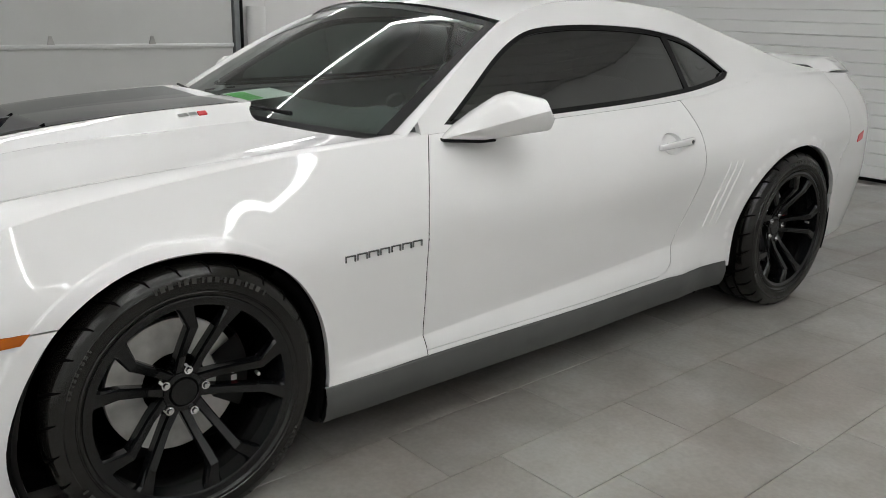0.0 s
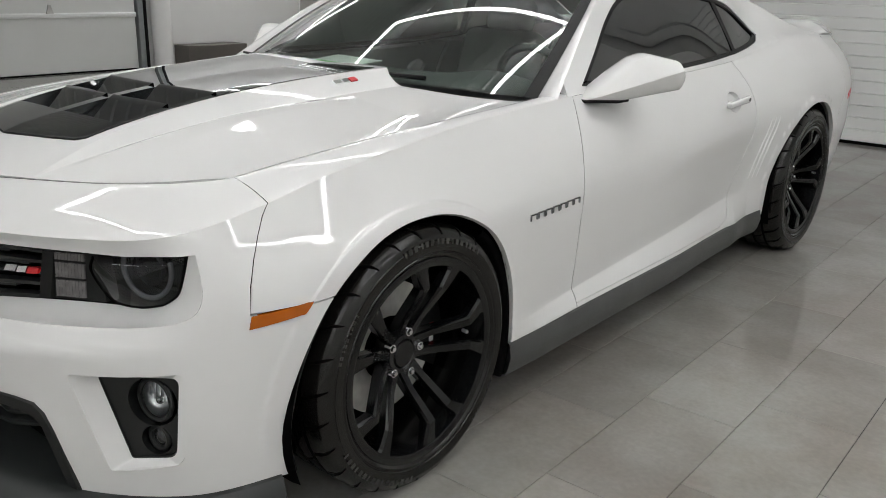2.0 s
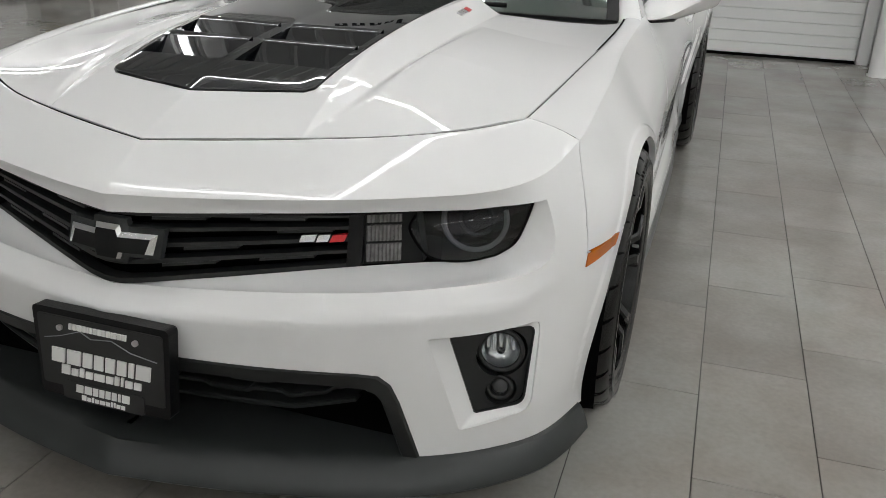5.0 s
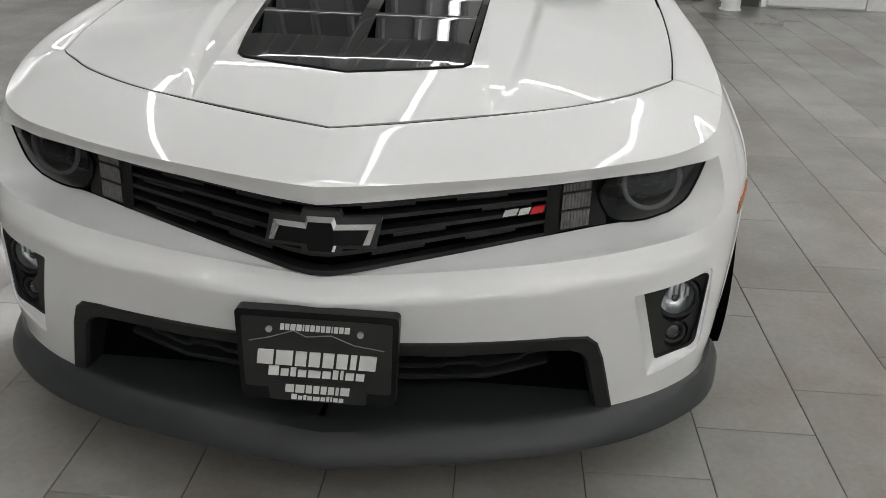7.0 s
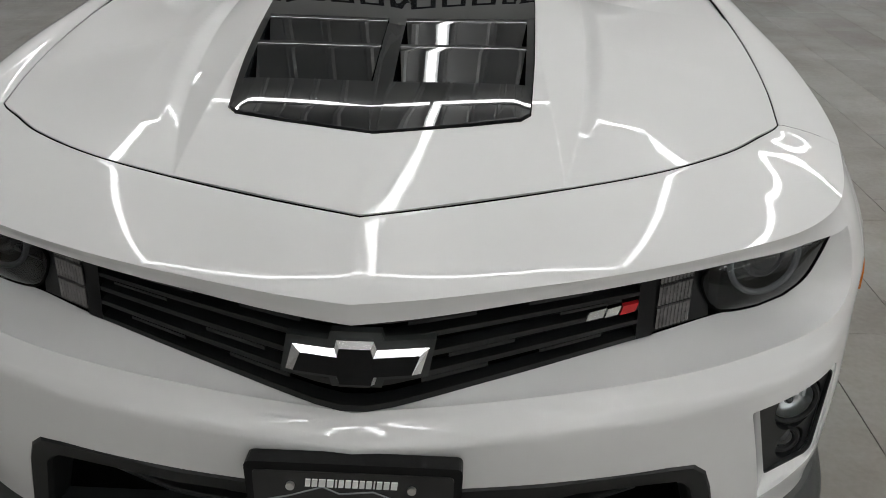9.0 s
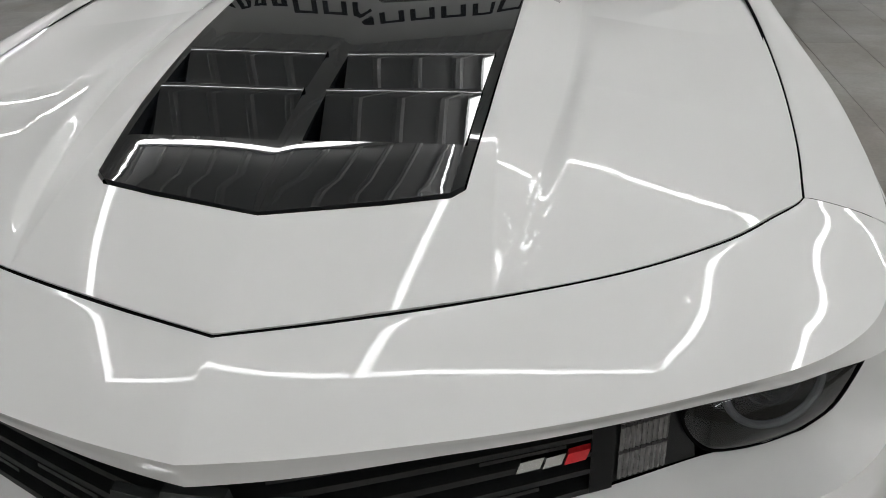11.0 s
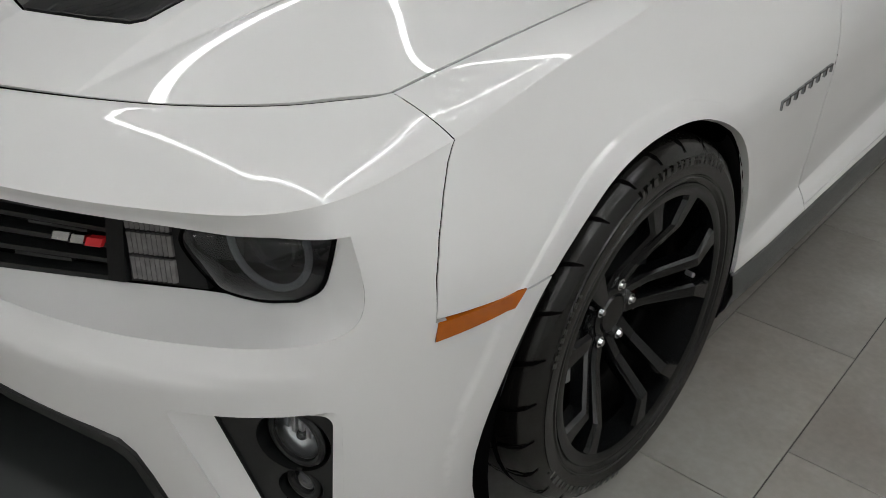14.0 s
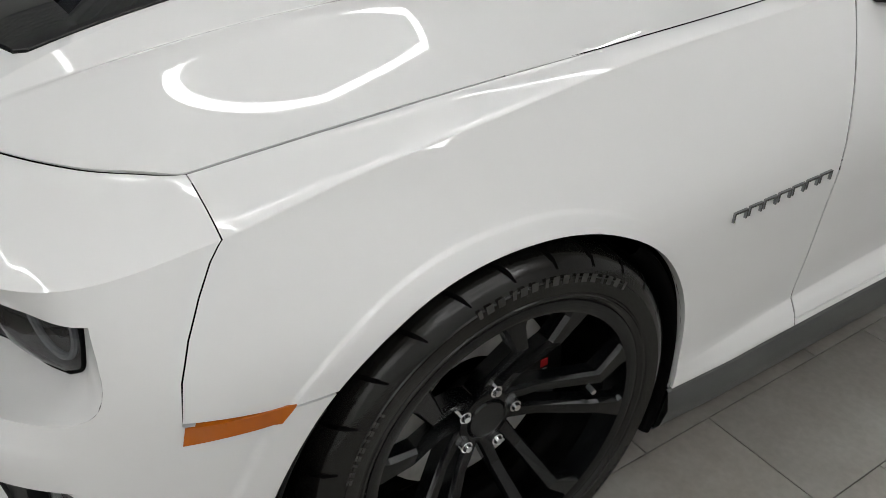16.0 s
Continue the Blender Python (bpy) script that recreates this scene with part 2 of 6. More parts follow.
def catmull(points, n=12):
    """A smooth polyline through points."""
    p = np.asarray(points, float)
    p = np.vstack([2 * p[0] - p[1], p, 2 * p[-1] - p[-2]])
    out = []
    for i in range(1, len(p) - 2):
        for t in np.linspace(0, 1, n, endpoint=False):
            a, b, c, d = p[i - 1:i + 3]
            out.append(0.5 * (2 * b + (c - a) * t + (2 * a - 5 * b + 4 * c - d) * t * t + (3 * b - a - 3 * c + d) * t ** 3))
    out.append(p[-2])
    return np.array(out)


def resample(line, step, closed=False):
    line = np.asarray(line, float)
    if closed:
        line = np.vstack([line, line[:1]])
    out = []
    for a, b in zip(line[:-1], line[1:]):
        n = max(1, int(np.ceil(np.linalg.norm(b - a) / step)))
        out += [a + (b - a) * t for t in np.linspace(0, 1, n, endpoint=False)]
    if not closed:
        out.append(line[-1])
    return np.array(out)


def rounded(points, radius, n=5):
    """A closed outline with its corners rounded; a radius for all or one a corner."""
    p = [np.asarray(q, float) for q in points]
    out = []
    for i, q in enumerate(p):
        r = radius[i] if isinstance(radius, (list, tuple)) else radius
        a, b = p[i - 1] - q, p[(i + 1) % len(p)] - q
        la, lb = np.linalg.norm(a), np.linalg.norm(b)
        d = min(r, la * 0.45, lb * 0.45)
        if d < 1e-6:
            out.append(q)
            continue
        s, e = q + a / la * d, q + b / lb * d
        out += [(1 - t) ** 2 * s + 2 * t * (1 - t) * q + t * t * e for t in np.linspace(0, 1, n)]
    return np.array(out)


def inside(points, poly):
    x, y = points[:, 0], points[:, 1]
    px, py = poly[:, 0], poly[:, 1]
    qx, qy = np.roll(px, -1), np.roll(py, -1)
    hit = np.zeros(len(points), bool)
    for ax, ay, bx, by in zip(px, py, qx, qy):
        if ay == by:
            continue
        cross = ((ay > y) != (by > y)) & (x < (bx - ax) * (y - ay) / (by - ay) + ax)
        hit ^= cross
    return hit


def surface_normals(fn, uv, eps=0.0025):
    du, dv = np.array([eps, 0]), np.array([0, eps])
    a = fn(uv + du) - fn(uv - du)
    b = fn(uv + dv) - fn(uv - dv)
    n = np.cross(a, b)
    return n / np.maximum(np.linalg.norm(n, axis=1), 1e-12)[:, None]


def panel(name, outer, holes, fn, step, mat, parent, label="", flip=False, rim=0.012, edge=0.012, eps=0.0025, lines=(), weld=False, hard=0):
    """A sheet over a plane domain with holes, lifted by fn, with its edges turned in by rim."""
    from mathutils.geometry import delaunay_2d_cdt
    loops = [resample(outer, edge, True)] + [resample(h, edge, True) for h in holes]
    pts, edges = [], []
    for loop in loops:
        base = len(pts)
        pts += [tuple(p) for p in loop]
        edges += [(base + i, base + (i + 1) % len(loop)) for i in range(len(loop))]
    for line in lines:
        line = resample(line, edge)
        line = line[inside(line, loops[0])]
        base = len(pts)
        pts += [tuple(p) for p in line]
        edges += [(base + i, base + i + 1) for i in range(len(line) - 1)]
    rimpts = np.array(pts)
    lo, hi = loops[0].min(0), loops[0].max(0)
    gx, gy = np.meshgrid(np.arange(lo[0], hi[0], step), np.arange(lo[1], hi[1], step))
    gx[1::2] += step / 2
    grid = np.c_[gx.ravel(), gy.ravel()]
    keep = inside(grid, loops[0])
    for h in loops[1:]:
        keep &= ~inside(grid, h)
    grid = grid[keep]
    near = np.full(len(grid), 1e9)
    for c in range(0, len(rimpts), 200):
        near = np.minimum(near, np.linalg.norm(grid[:, None] - rimpts[None, c:c + 200], axis=2).min(1))
    grid = grid[near > step * 0.45]
    allpts = [Vector(p) for p in pts] + [Vector(p) for p in grid]
    r = delaunay_2d_cdt(allpts, edges, [], 0, 1e-6)
    uv = np.array([tuple(v) for v in r[0]])
    tris = np.array([f for f in r[2] if len(f) == 3])
    mid = uv[tris].mean(1)
    keep = inside(mid, loops[0])
    for h in loops[1:]:
        keep &= ~inside(mid, h)
    tris = tris[keep]
    pos = fn(uv)
    nor = surface_normals(fn, uv, eps)
    if flip:
        nor = -nor
        tris = tris[:, ::-1]
    a, b, c = pos[tris[:, 0]], pos[tris[:, 1]], pos[tris[:, 2]]
    turned = (np.cross(b - a, c - a) * nor[tris[:, 0]]).sum(1) < 0
    tris[turned] = tris[turned][:, ::-1]
    verts, norms, faces = list(pos), list(nor), [tuple(t) for t in tris]
    if rim:
        count = {}
        for t in tris:
            for i in range(3):
                e = (t[i], t[(i + 1) % 3])
                count[e] = count.get(e, 0) + 1
        border = [e for e in count if (e[1], e[0]) not in count]
        top, low = {}, {}
        for e in border:
            for v in e:
                if v not in top:
                    top[v] = v
                    if not weld:
                        top[v] = len(verts)
                        verts.append(pos[v])
                        norms.append(nor[v])
                    low[v] = len(verts)
                    verts.append(pos[v] - nor[v] * rim)
                    norms.append(nor[v])
        side = {}
        for i, j in border:
            d = pos[j] - pos[i]
            n = np.cross(d, nor[i])
            for v in (i, j):
                side[v] = side.get(v, 0) + n
            faces.append((top[j], top[i], low[i], low[j]))
        for v, n in side.items():
            n = n / max(np.linalg.norm(n), 1e-9)
            norms[low[v]] = n
            if not weld:
                norms[top[v]] = n
    return mesh_part(name, verts, faces, mat, parent, label, None if hard else norms, hard or 38)


def loft(name, rows, mat, parent, label="", flip=False, sharp=38, closed=False):
    """A grid mesh through rows of points, all of one length."""
    rows = [np.asarray(r, float) for r in rows]
    n, m = len(rows), len(rows[0])
    verts = np.concatenate(rows)
    faces = []
    for i in range(n - 1):
        for j in range(m if closed else m - 1):
            k = (j + 1) % m
            f = (i * m + j, i * m + k, (i + 1) * m + k, (i + 1) * m + j)
            faces.append(f[::-1] if flip else f)
    return mesh_part(name, verts, faces, mat, parent, label, None, sharp)


# ---- the room ----
room = Matrix.Rotation(radians(ROOM_TURN), 4, "Z")


def wall_slab(name, lo, hi, mat, label):
    ob = part(name, box(bmesh.new(), lo, hi), mat, smooth=False)
    ob.matrix_world = room
    return tagged(ob, label, "wall", kind="structure")


NICHE_X, NICHE_Y = -3.4, 8.6         # the room runs deeper behind the left side
wall_slab("wall_north", (NICHE_X, BACK_Y, 0), (RIGHT_X, BACK_Y + 0.2, CEIL_Z), WALL, "plain white painted wall behind the car")
wall_slab("wall_niche_side", (NICHE_X, BACK_Y + 0.2, 0), (NICHE_X + 0.2, NICHE_Y, CEIL_Z), WALL, "plain white painted wall")
wall_slab("wall_niche_back", (LEFT_X, NICHE_Y, 0), (NICHE_X + 0.2, NICHE_Y + 0.2, CEIL_Z), WALL, "plain white painted wall")
wall_slab("wall_west", (LEFT_X - 0.2, FRONT_Y, 0), (LEFT_X, NICHE_Y + 0.2, CEIL_Z), WALL, "plain white painted wall with a garage door")
wall_slab("wall_east", (RIGHT_X, FRONT_Y, 0), (RIGHT_X + 0.2, BACK_Y + 0.2, CEIL_Z), WALL, "plain white painted wall")
wall_slab("wall_south", (LEFT_X - 0.2, FRONT_Y - 0.2, 0), (RIGHT_X + 0.2, FRONT_Y, CEIL_Z), WALL, "plain white painted wall")
bm = box(bmesh.new(), (LEFT_X - 0.2, FRONT_Y - 0.2, CEIL_Z), (RIGHT_X + 0.2, NICHE_Y + 0.2, CEIL_Z + 0.15))
for k in range(66):
    x = LEFT_X + 0.1 + k * 0.2286
    slab(bm, [(x - .028, FRONT_Y, CEIL_Z), (x - .012, FRONT_Y, CEIL_Z - .018), (x + .012, FRONT_Y, CEIL_Z - .018), (x + .028, FRONT_Y, CEIL_Z)], (0, NICHE_Y - FRONT_Y, 0))
ceiling = part("ceiling", bm, CEILING, smooth=False)
ceiling.matrix_world = room
tagged(ceiling, "white ribbed metal showroom ceiling", "ceiling", kind="structure")
floor = part("floor", box(bmesh.new(), (LEFT_X, FRONT_Y, -0.12), (RIGHT_X, NICHE_Y, -0.006)), GROUT, smooth=False)
floor.matrix_world = room
tagged(floor, "grey porcelain tile floor with dark grout joints", "floor", kind="structure")

# LED tubes on the ceiling in rectangular frames, some of them added as fill
TUBE_Z = CEIL_Z - 0.09


def tube_light(a, b, half_width=0.02, glow=TUBE):
    a, b = Vector(a), Vector(b)
    lamp = thing("tube_light", "slim white LED tube light on the ceiling; front and back-left frames are added fill", "ceiling light", "ceiling tube lights")
    lamp.matrix_world = room
    d = (b - a).normalized()
    across = Vector((-d.y, d.x, 0)) * half_width
    up = Vector((0, 0, 1))
    body = bmesh.new()
    slab(body, [a + across * 1.6 + up * 0.03, b + across * 1.6 + up * 0.03, b - across * 1.6 + up * 0.03, a - across * 1.6 + up * 0.03], (0, 0, 0.06))
    part("housing", body, DOOR_WHITE, lamp, smooth=False)
    bm = bmesh.new()
    slab(bm, [a + across, b + across, b - across, a - across], (0, 0, 0.028))
    part("diffuser", bm, glow, lamp, "glowing white diffuser", smooth=False)


def light_frame(xs, y0, y1, half_width=0.02, glow=TUBE):
    for x in xs:
        m = (y0 + y1) / 2
        tube_light((x, y0 + 0.03, TUBE_Z), (x, m - 0.015, TUBE_Z), half_width, glow)
        tube_light((x, m + 0.015, TUBE_Z), (x, y1 - 0.03, TUBE_Z), half_width, glow)
    for y in (y0, y1):
        for x0, x1 in zip(xs[:-1], xs[1:]):
            tube_light((x0 - 0.03, y, TUBE_Z), (x1 - 0.06, y, TUBE_Z), half_width, glow)


light_frame((-2.7, .05, 2.0), -1.0, 2.4, .024)
# wider and brighter than the others, as extra light on the car's side
light_frame((3.1, 5.6), -1.0, 2.4, .038, TUBE_BRIGHT)
# unseen frames, added as fill for the nose, the side and the back-left corner
light_frame((3.1, 5.6), -6.4, -3.3, .040)
light_frame((-2.7, .05, 2.0), -6.4, -3.3, .018)
light_frame((-8.0, -5.4), 4.9, 7.7, .034)

# big sectional door in the wall behind the car
def sectional_door(name, width, height, pitch, label):
    d = thing(name, label, "garage door")
    for k in range(int(height / pitch)):
        bm = bmesh.new()
        z0, z1 = .025 + k * pitch, .025 + (k + 1) * pitch
        g = .006 if k % 5 else .010
        slab(bm, [(0, -.045, z0 + .002), (0, -.05, z0 + g), (0, -.05, z1 - .004), (0, -.045, z1), (0, 0, z1), (0, 0, z0 + .002)], (width, 0, 0))
        part("panel", bm, DOOR_WHITE, d, smooth=False)
    part("bottom_seal", box(bmesh.new(), (0, -.05, .0), (width, -.01, .026)), VOID, d, "black rubber bottom seal", smooth=False)
    return d


back_door = sectional_door("sectional_door", 4.9, 3.0, .102, "white ribbed sectional garage door, closed")
back_door.matrix_world = room @ pose(-2.65, BACK_Y - .002, 0)
side_door = thing("garage_door", "pale grey flat-panel garage door with a cross strut, closed", "garage door")
for z0, z1 in ((.02, .70), (.708, 1.40), (1.408, 2.1), (2.108, 2.8)):
    part("panel", box(bmesh.new(), (0, 0, z0), (.05, 7.4, z1), .004, 1), GREY_PANEL, side_door)
part("bottom_seal", box(bmesh.new(), (0, 0, 0), (.05, 7.4, .02)), VOID, side_door, smooth=False)
bm = bmesh.new()
slab(bm, [(.05, 0, .69), (.075, 0, .69), (.085, 0, .71), (.085, 0, .735), (.07, 0, .75), (.05, 0, .75)], (0, 7.4, 0))
part("strut", bm, DOOR_WHITE, side_door, "white steel cross strut", smooth=False)
for y in (6.22, 4.95, 3.7, 2.45):
    bm = bmesh.new()
    slab(bm, [(.09, y - .045, .745), (.09, y + .045, .745), (.09, y + .014, .85), (.09, y - .014, .85)], (.02, 0, 0))
    part("hinge", bm, STEEL, side_door, "small grey steel hinge", smooth=False)
side_door.matrix_world = room @ pose(LEFT_X + .002, -2.45, 0)
for k, (y0, y1, m) in enumerate(((4.97, 5.05, TRACK), (5.06, 5.10, SATIN_BLACK))):
    tr = part("door_track", box(bmesh.new(), (LEFT_X, y0, 0), (LEFT_X + .10, y1, CEIL_Z), .004, 1), m)
    tr.matrix_world = room
    tagged(tr, "grey steel garage door track beside the door" if k == 0 else "black rubber edge beside the garage door track", "door track", "door tracks")


def bollard(x, y, r, h, label):
    bm = bmesh.new()
    tube(bm, (x, y, 0), (x, y, h), r, 28)
    tube(bm, (x, y, 0), (x, y, .012), r + .012, 28)
    ob = part("post", bm, WALL)
    ob.matrix_world = room
    return tagged(ob, label, "post", "white posts")


bollard(LEFT_X + .16, 5.27, .13, 1.25, "white painted round guard post by the garage door")
bollard(2.38, 5.80, .085, 1.3, "white painted round guard post by the back door")
# jamb and the wall stretch with baseboard and door at the back right
jamb = part("trim", box(bmesh.new(), (2.26, BACK_Y - .09, 0), (2.36, BACK_Y, 3.2), .004, 1), DOOR_WHITE)
jamb.matrix_world = room
tagged(jamb, "white steel door jamb", "trim", kind="structure")
wall_slab("wall_stub", (2.40, 6.02, 0), (RIGHT_X, BACK_Y, CEIL_Z), WALL, "plain white painted wall beside the big door")
bb = part("baseboard", box(bmesh.new(), (2.42, 6.006, 0), (2.69, 6.022, .10), .002, 1), BASE_GREY)
bb.matrix_world = room
tagged(bb, "dark grey rubber baseboard", "baseboard", kind="structure")
ed = thing("entry_door", "white steel entry door in a white frame, closed", "door")
part("leaf", box(bmesh.new(), (2.76, 5.995, .015), (3.66, 6.021, 2.05), .004, 1), DOOR_WHITE, ed)
part("frame", box(bmesh.new(), (2.70, 5.99, 0), (2.755, 6.024, 2.11), .003, 1), DOOR_WHITE, ed)
part("frame", box(bmesh.new(), (3.665, 5.99, 0), (3.72, 6.024, 2.11), .003, 1), DOOR_WHITE, ed)
part("frame", box(bmesh.new(), (2.755, 5.99, 2.055), (3.665, 6.024, 2.11), .003, 1), DOOR_WHITE, ed)
ed.matrix_world = room
# low steel bench and boxes by the left wall
bench = thing("steel_bench", "low brushed steel cabinet with a pale lower rail against the wall", "cabinet")
part("body", box(bmesh.new(), (LEFT_X + .004, 5.55, .03), (LEFT_X + .35, 6.55, .30), .006, 1), STAINLESS, bench)
part("rail", box(bmesh.new(), (LEFT_X + .006, 5.56, .0), (LEFT_X + .36, 6.55, .028), .004, 1), DOOR_WHITE, bench)
bench.matrix_world = room
panel_seam = part("wall_panel", box(bmesh.new(), (LEFT_X - .001, 5.5, .31), (LEFT_X + .012, 6.6, 2.4), .003, 1), WALL)
panel_seam.matrix_world = room
tagged(panel_seam, "white wall panel above the steel cabinet", "wall panel")
crate = part("tool_case", box(bmesh.new(), (LEFT_X + .1, 6.9, 0), (LEFT_X + .75, 7.7, .17), .02, 2), SATIN_BLACK)
crate.matrix_world = room
tagged(crate, "flat black plastic tool case on the floor", "case")
shelf = thing("storage_shelf", "white wire shelf with a few small boxes", "shelf")
for z in (.30, .62, .95):
    part("board", box(bmesh.new(), (LEFT_X + .02, 7.85, z), (LEFT_X + 1.2, 8.45, z + .025), .003, 1), DOOR_WHITE, shelf)
for x, y in ((.04, 7.87), (1.17, 7.87), (.04, 8.42), (1.17, 8.42)):
    part("upright", box(bmesh.new(), (LEFT_X + x - .015, y - .015, 0), (LEFT_X + x + .015, y + .015, 1.3), .002, 1), DOOR_WHITE, shelf)
shelf.matrix_world = room
for x, y, z, w, d, h, m, lab in ((.2, 7.95, .325, .3, .3, .16, STAINLESS, "brown carton on the white shelf"), (.6, 7.95, .325, .35, .35, .12, LAMP_GREY, "grey parts box on the white shelf"),
                                 (.25, 7.95, .645, .35, .3, .14, YELLOW, "yellow plastic bin on the white shelf"), (.72, 7.95, .645, .3, .3, .2, DOOR_WHITE, "white carton on the white shelf")):
    ob = part("storage_box", box(bmesh.new(), (LEFT_X + x, y, z), (LEFT_X + x + w, y + d, z + h), .008, 1), m)
    ob.matrix_world = room
    tagged(ob, lab, "box", "boxes on the shelf")
# the name high on the wall behind the car, drawn as plain dark shapes
sign = thing("wall_sign", "row of plain black bars and arches on the white wall", "sign")
sx = -3.1
for k in range(17):
    w = .16 if k < 4 or k > 13 else .26
    h = .16 if k < 4 or k > 13 else .30
    bm = bmesh.new()
    t = .055
    box(bm, (sx, -.02, 0), (sx + t, 0, h))
    box(bm, (sx + t, -.02, h - t), (sx + w, 0, h))
    box(bm, (sx + w - t, -.02, 0), (sx + w, 0, h - t))
    part("sign_shape", bm, SIGN, sign, smooth=False)
    sx += w + .07
sign.matrix_world = room @ pose(0, BACK_Y - .004, 3.15)

# ---- the car's body surfaces ----
# front axle at y = 0, nose towards -y, driver's side +x
car = thing("sports_car", "white two-door muscle car, black wheels, black hood insert, on tiles", "car")

PLAN = catmull([(0, -.905), (.15, -.887), (.3, -.861), (.45, -.824), (.58, -.779), (.68, -.728), (.76, -.67), (.825, -.602), (.872, -.525),
                (.905, -.44), (.925, -.35), (.935, -.2), (.94, 0), (.937, .4), (.932, .8), (.925, 1.3), (.92, 1.8), (.93, 2.3), (.95, 2.7),
                (.955, 3.0), (.94, 3.35), (.9, 3.6), (.82, 3.74), (.7, 3.81), (.45, 3.86), (0, 3.885)], 24)
PLAN_S = np.r_[0, np.cumsum(np.linalg.norm(np.diff(PLAN, axis=0), axis=1))]
PLAN_T = np.gradient(PLAN, PLAN_S, axis=0)
for _ in range(30):
    PLAN_T[1:-1] = (PLAN_T[:-2] + 2 * PLAN_T[1:-1] + PLAN_T[2:]) / 4
S_END = PLAN_S[-1]
_side = (PLAN_S > 1.0) & (PLAN[:, 1] < 3.6)


def s_of_y(y):
    return np.interp(y, PLAN[_side][:, 1], PLAN_S[_side])


_nose = PLAN_S < 1.15


def s_of_x(x):
    return np.sign(x) * np.interp(np.abs(x), PLAN[_nose][:, 0], PLAN_S[_nose])


def shoulder(z0, d0, z1, d1, n=8):
    """An even curve from an upright side at (z0, d0) in to the crease at (z1, d1)."""
    return [(z0 + (z1 - z0) * t, d0 + (d1 - d0) * t * t) for t in np.linspace(0, 1, n)]


# cross-sections: offset outward from the plan line at each height
NOSE_MIDDLE_PROFILE = [(.13, -.005), (.2, -.025), (.3, -.02), (.4, -.014), (.48, -.001), (.497, 0), (.507, -.006), (.535, -.034), (.6, -.045), (.69, -.045), (.73, -.036), (1.1, -.036)]
NOSE_INNER_PROFILE = [(.13, -.005), (.2, -.018), (.3, -.012), (.4, -.006), (.50, .002), (.511, 0), (.52, -.006), (.555, -.032), (.6, -.05), (.703, -.074), (.736, -.060), (1.1, -.060)]
NOSE_LAMP_PROFILE = [(.13, -.005), (.2, -.012), (.3, -.004), (.4, .002), (.515, .004), (.53, .001), (.54, -.005), (.575, -.026), (.62, -.06), (.708, -.098), (.746, -0.0780), (1.1, -0.0780)]
NOSE_CORNER_PROFILE = [(.13, -.008), (.2, -.01), (.3, .002), (.4, .005), (.53, .003), (.547, 0), (.558, -.005), (.60, -.021), (.65, -.045), (.710, -.076), (.757, -0.0660), (1.1, -0.0660)]
CORNER_PROFILE = [(.13, -.01), (.2, -.008), (.3, .004), (.4, .006), (.5, 0), (.58, -.010), (.64, -.022), (.71, -.04), (.772, -0.0640), (1.1, -0.0640)]
BUMPER_END_PROFILE = [(.13, -.02), (.2, -.018), (.35, -.008), (.5, 0), (.6, 0), (.63, -.003), (.66, -.011), (.69, -.0225), (.73, -.0415), (.77, -.0625), (.809, -0.0840), (1.1, -0.0840)]
FENDER_NOSE_PROFILE = [(.13, 0), (.5, .003), (.6, .004), (.64, .004), (.67, .001), (.69, -.005), (.71, -.014), (.74, -.031), (.78, -.054), (.82, -.077), (.853, -.096), (1.1, -.096)]
FRONT_ARCH_PROFILE = [(.13, .001), (.5, .004), (.6, .005), (.64, .005), (.67, .004), (.70, -.0005), (.72, -.0065), (.735, -.0145), (.75, -.0235), (.77, -.0365), (.80, -.055), (.84, -.0795), (.878, -.103), (1.1, -.103)]
FENDER_REAR_PROFILE = [(.13, -.004), (.5, .002), (.6, .005), (.64, .005), (.68, 0), (.71, -.009), (.74, -.0235), (.78, -.0455), (.82, -.068), (.86, -.091), (.902, -.115), (1.1, -.115)]
DOOR_FRONT_PROFILE = [(.13, -.035), (.26, -.0150), (.312, -.0155), (.343, -.0215), (.45, -.014), (.55, -.008), *shoulder(.64, -.003, .93, -.12), (1.1, -.12)]
DOOR_MIDDLE_PROFILE = [(.13, -.04), (.26, -.0195), (.325, -.0195), (.375, -.0265), (.45, -.0195), (.55, -.0115), *shoulder(.66, -.003, .94, -.132), (1.1, -.132)]
DOOR_REAR_EDGE_PROFILE = [(.13, -.055), (.22, -.046), (.30, -.0415), (.41, -.0485), (.5, -.0415), (.6, -.027), *shoulder(.7, -.012, .963, -.14), (1.1, -.14)]
REAR_ARCH_PROFILE = [(.13, -.06), (.2, -.05), (.6, 0), (.74, .004), (.82, -.012), (.9, -.05), (.98, -.115), (1.05, -.19), (1.1, -.21)]
REAR_SIDE_PROFILE = [(.13, -.09), (.25, -.06), (.45, -.02), (.6, 0), (.75, 0), (.85, -.02), (.95, -.08), (1.02, -.15), (1.1, -.2)]
TAIL_PROFILE = [(.13, -.09), (.25, -.06), (.5, 0), (.8, -.01), (.95, -.03), (1.02, -.06), (1.1, -.1)]
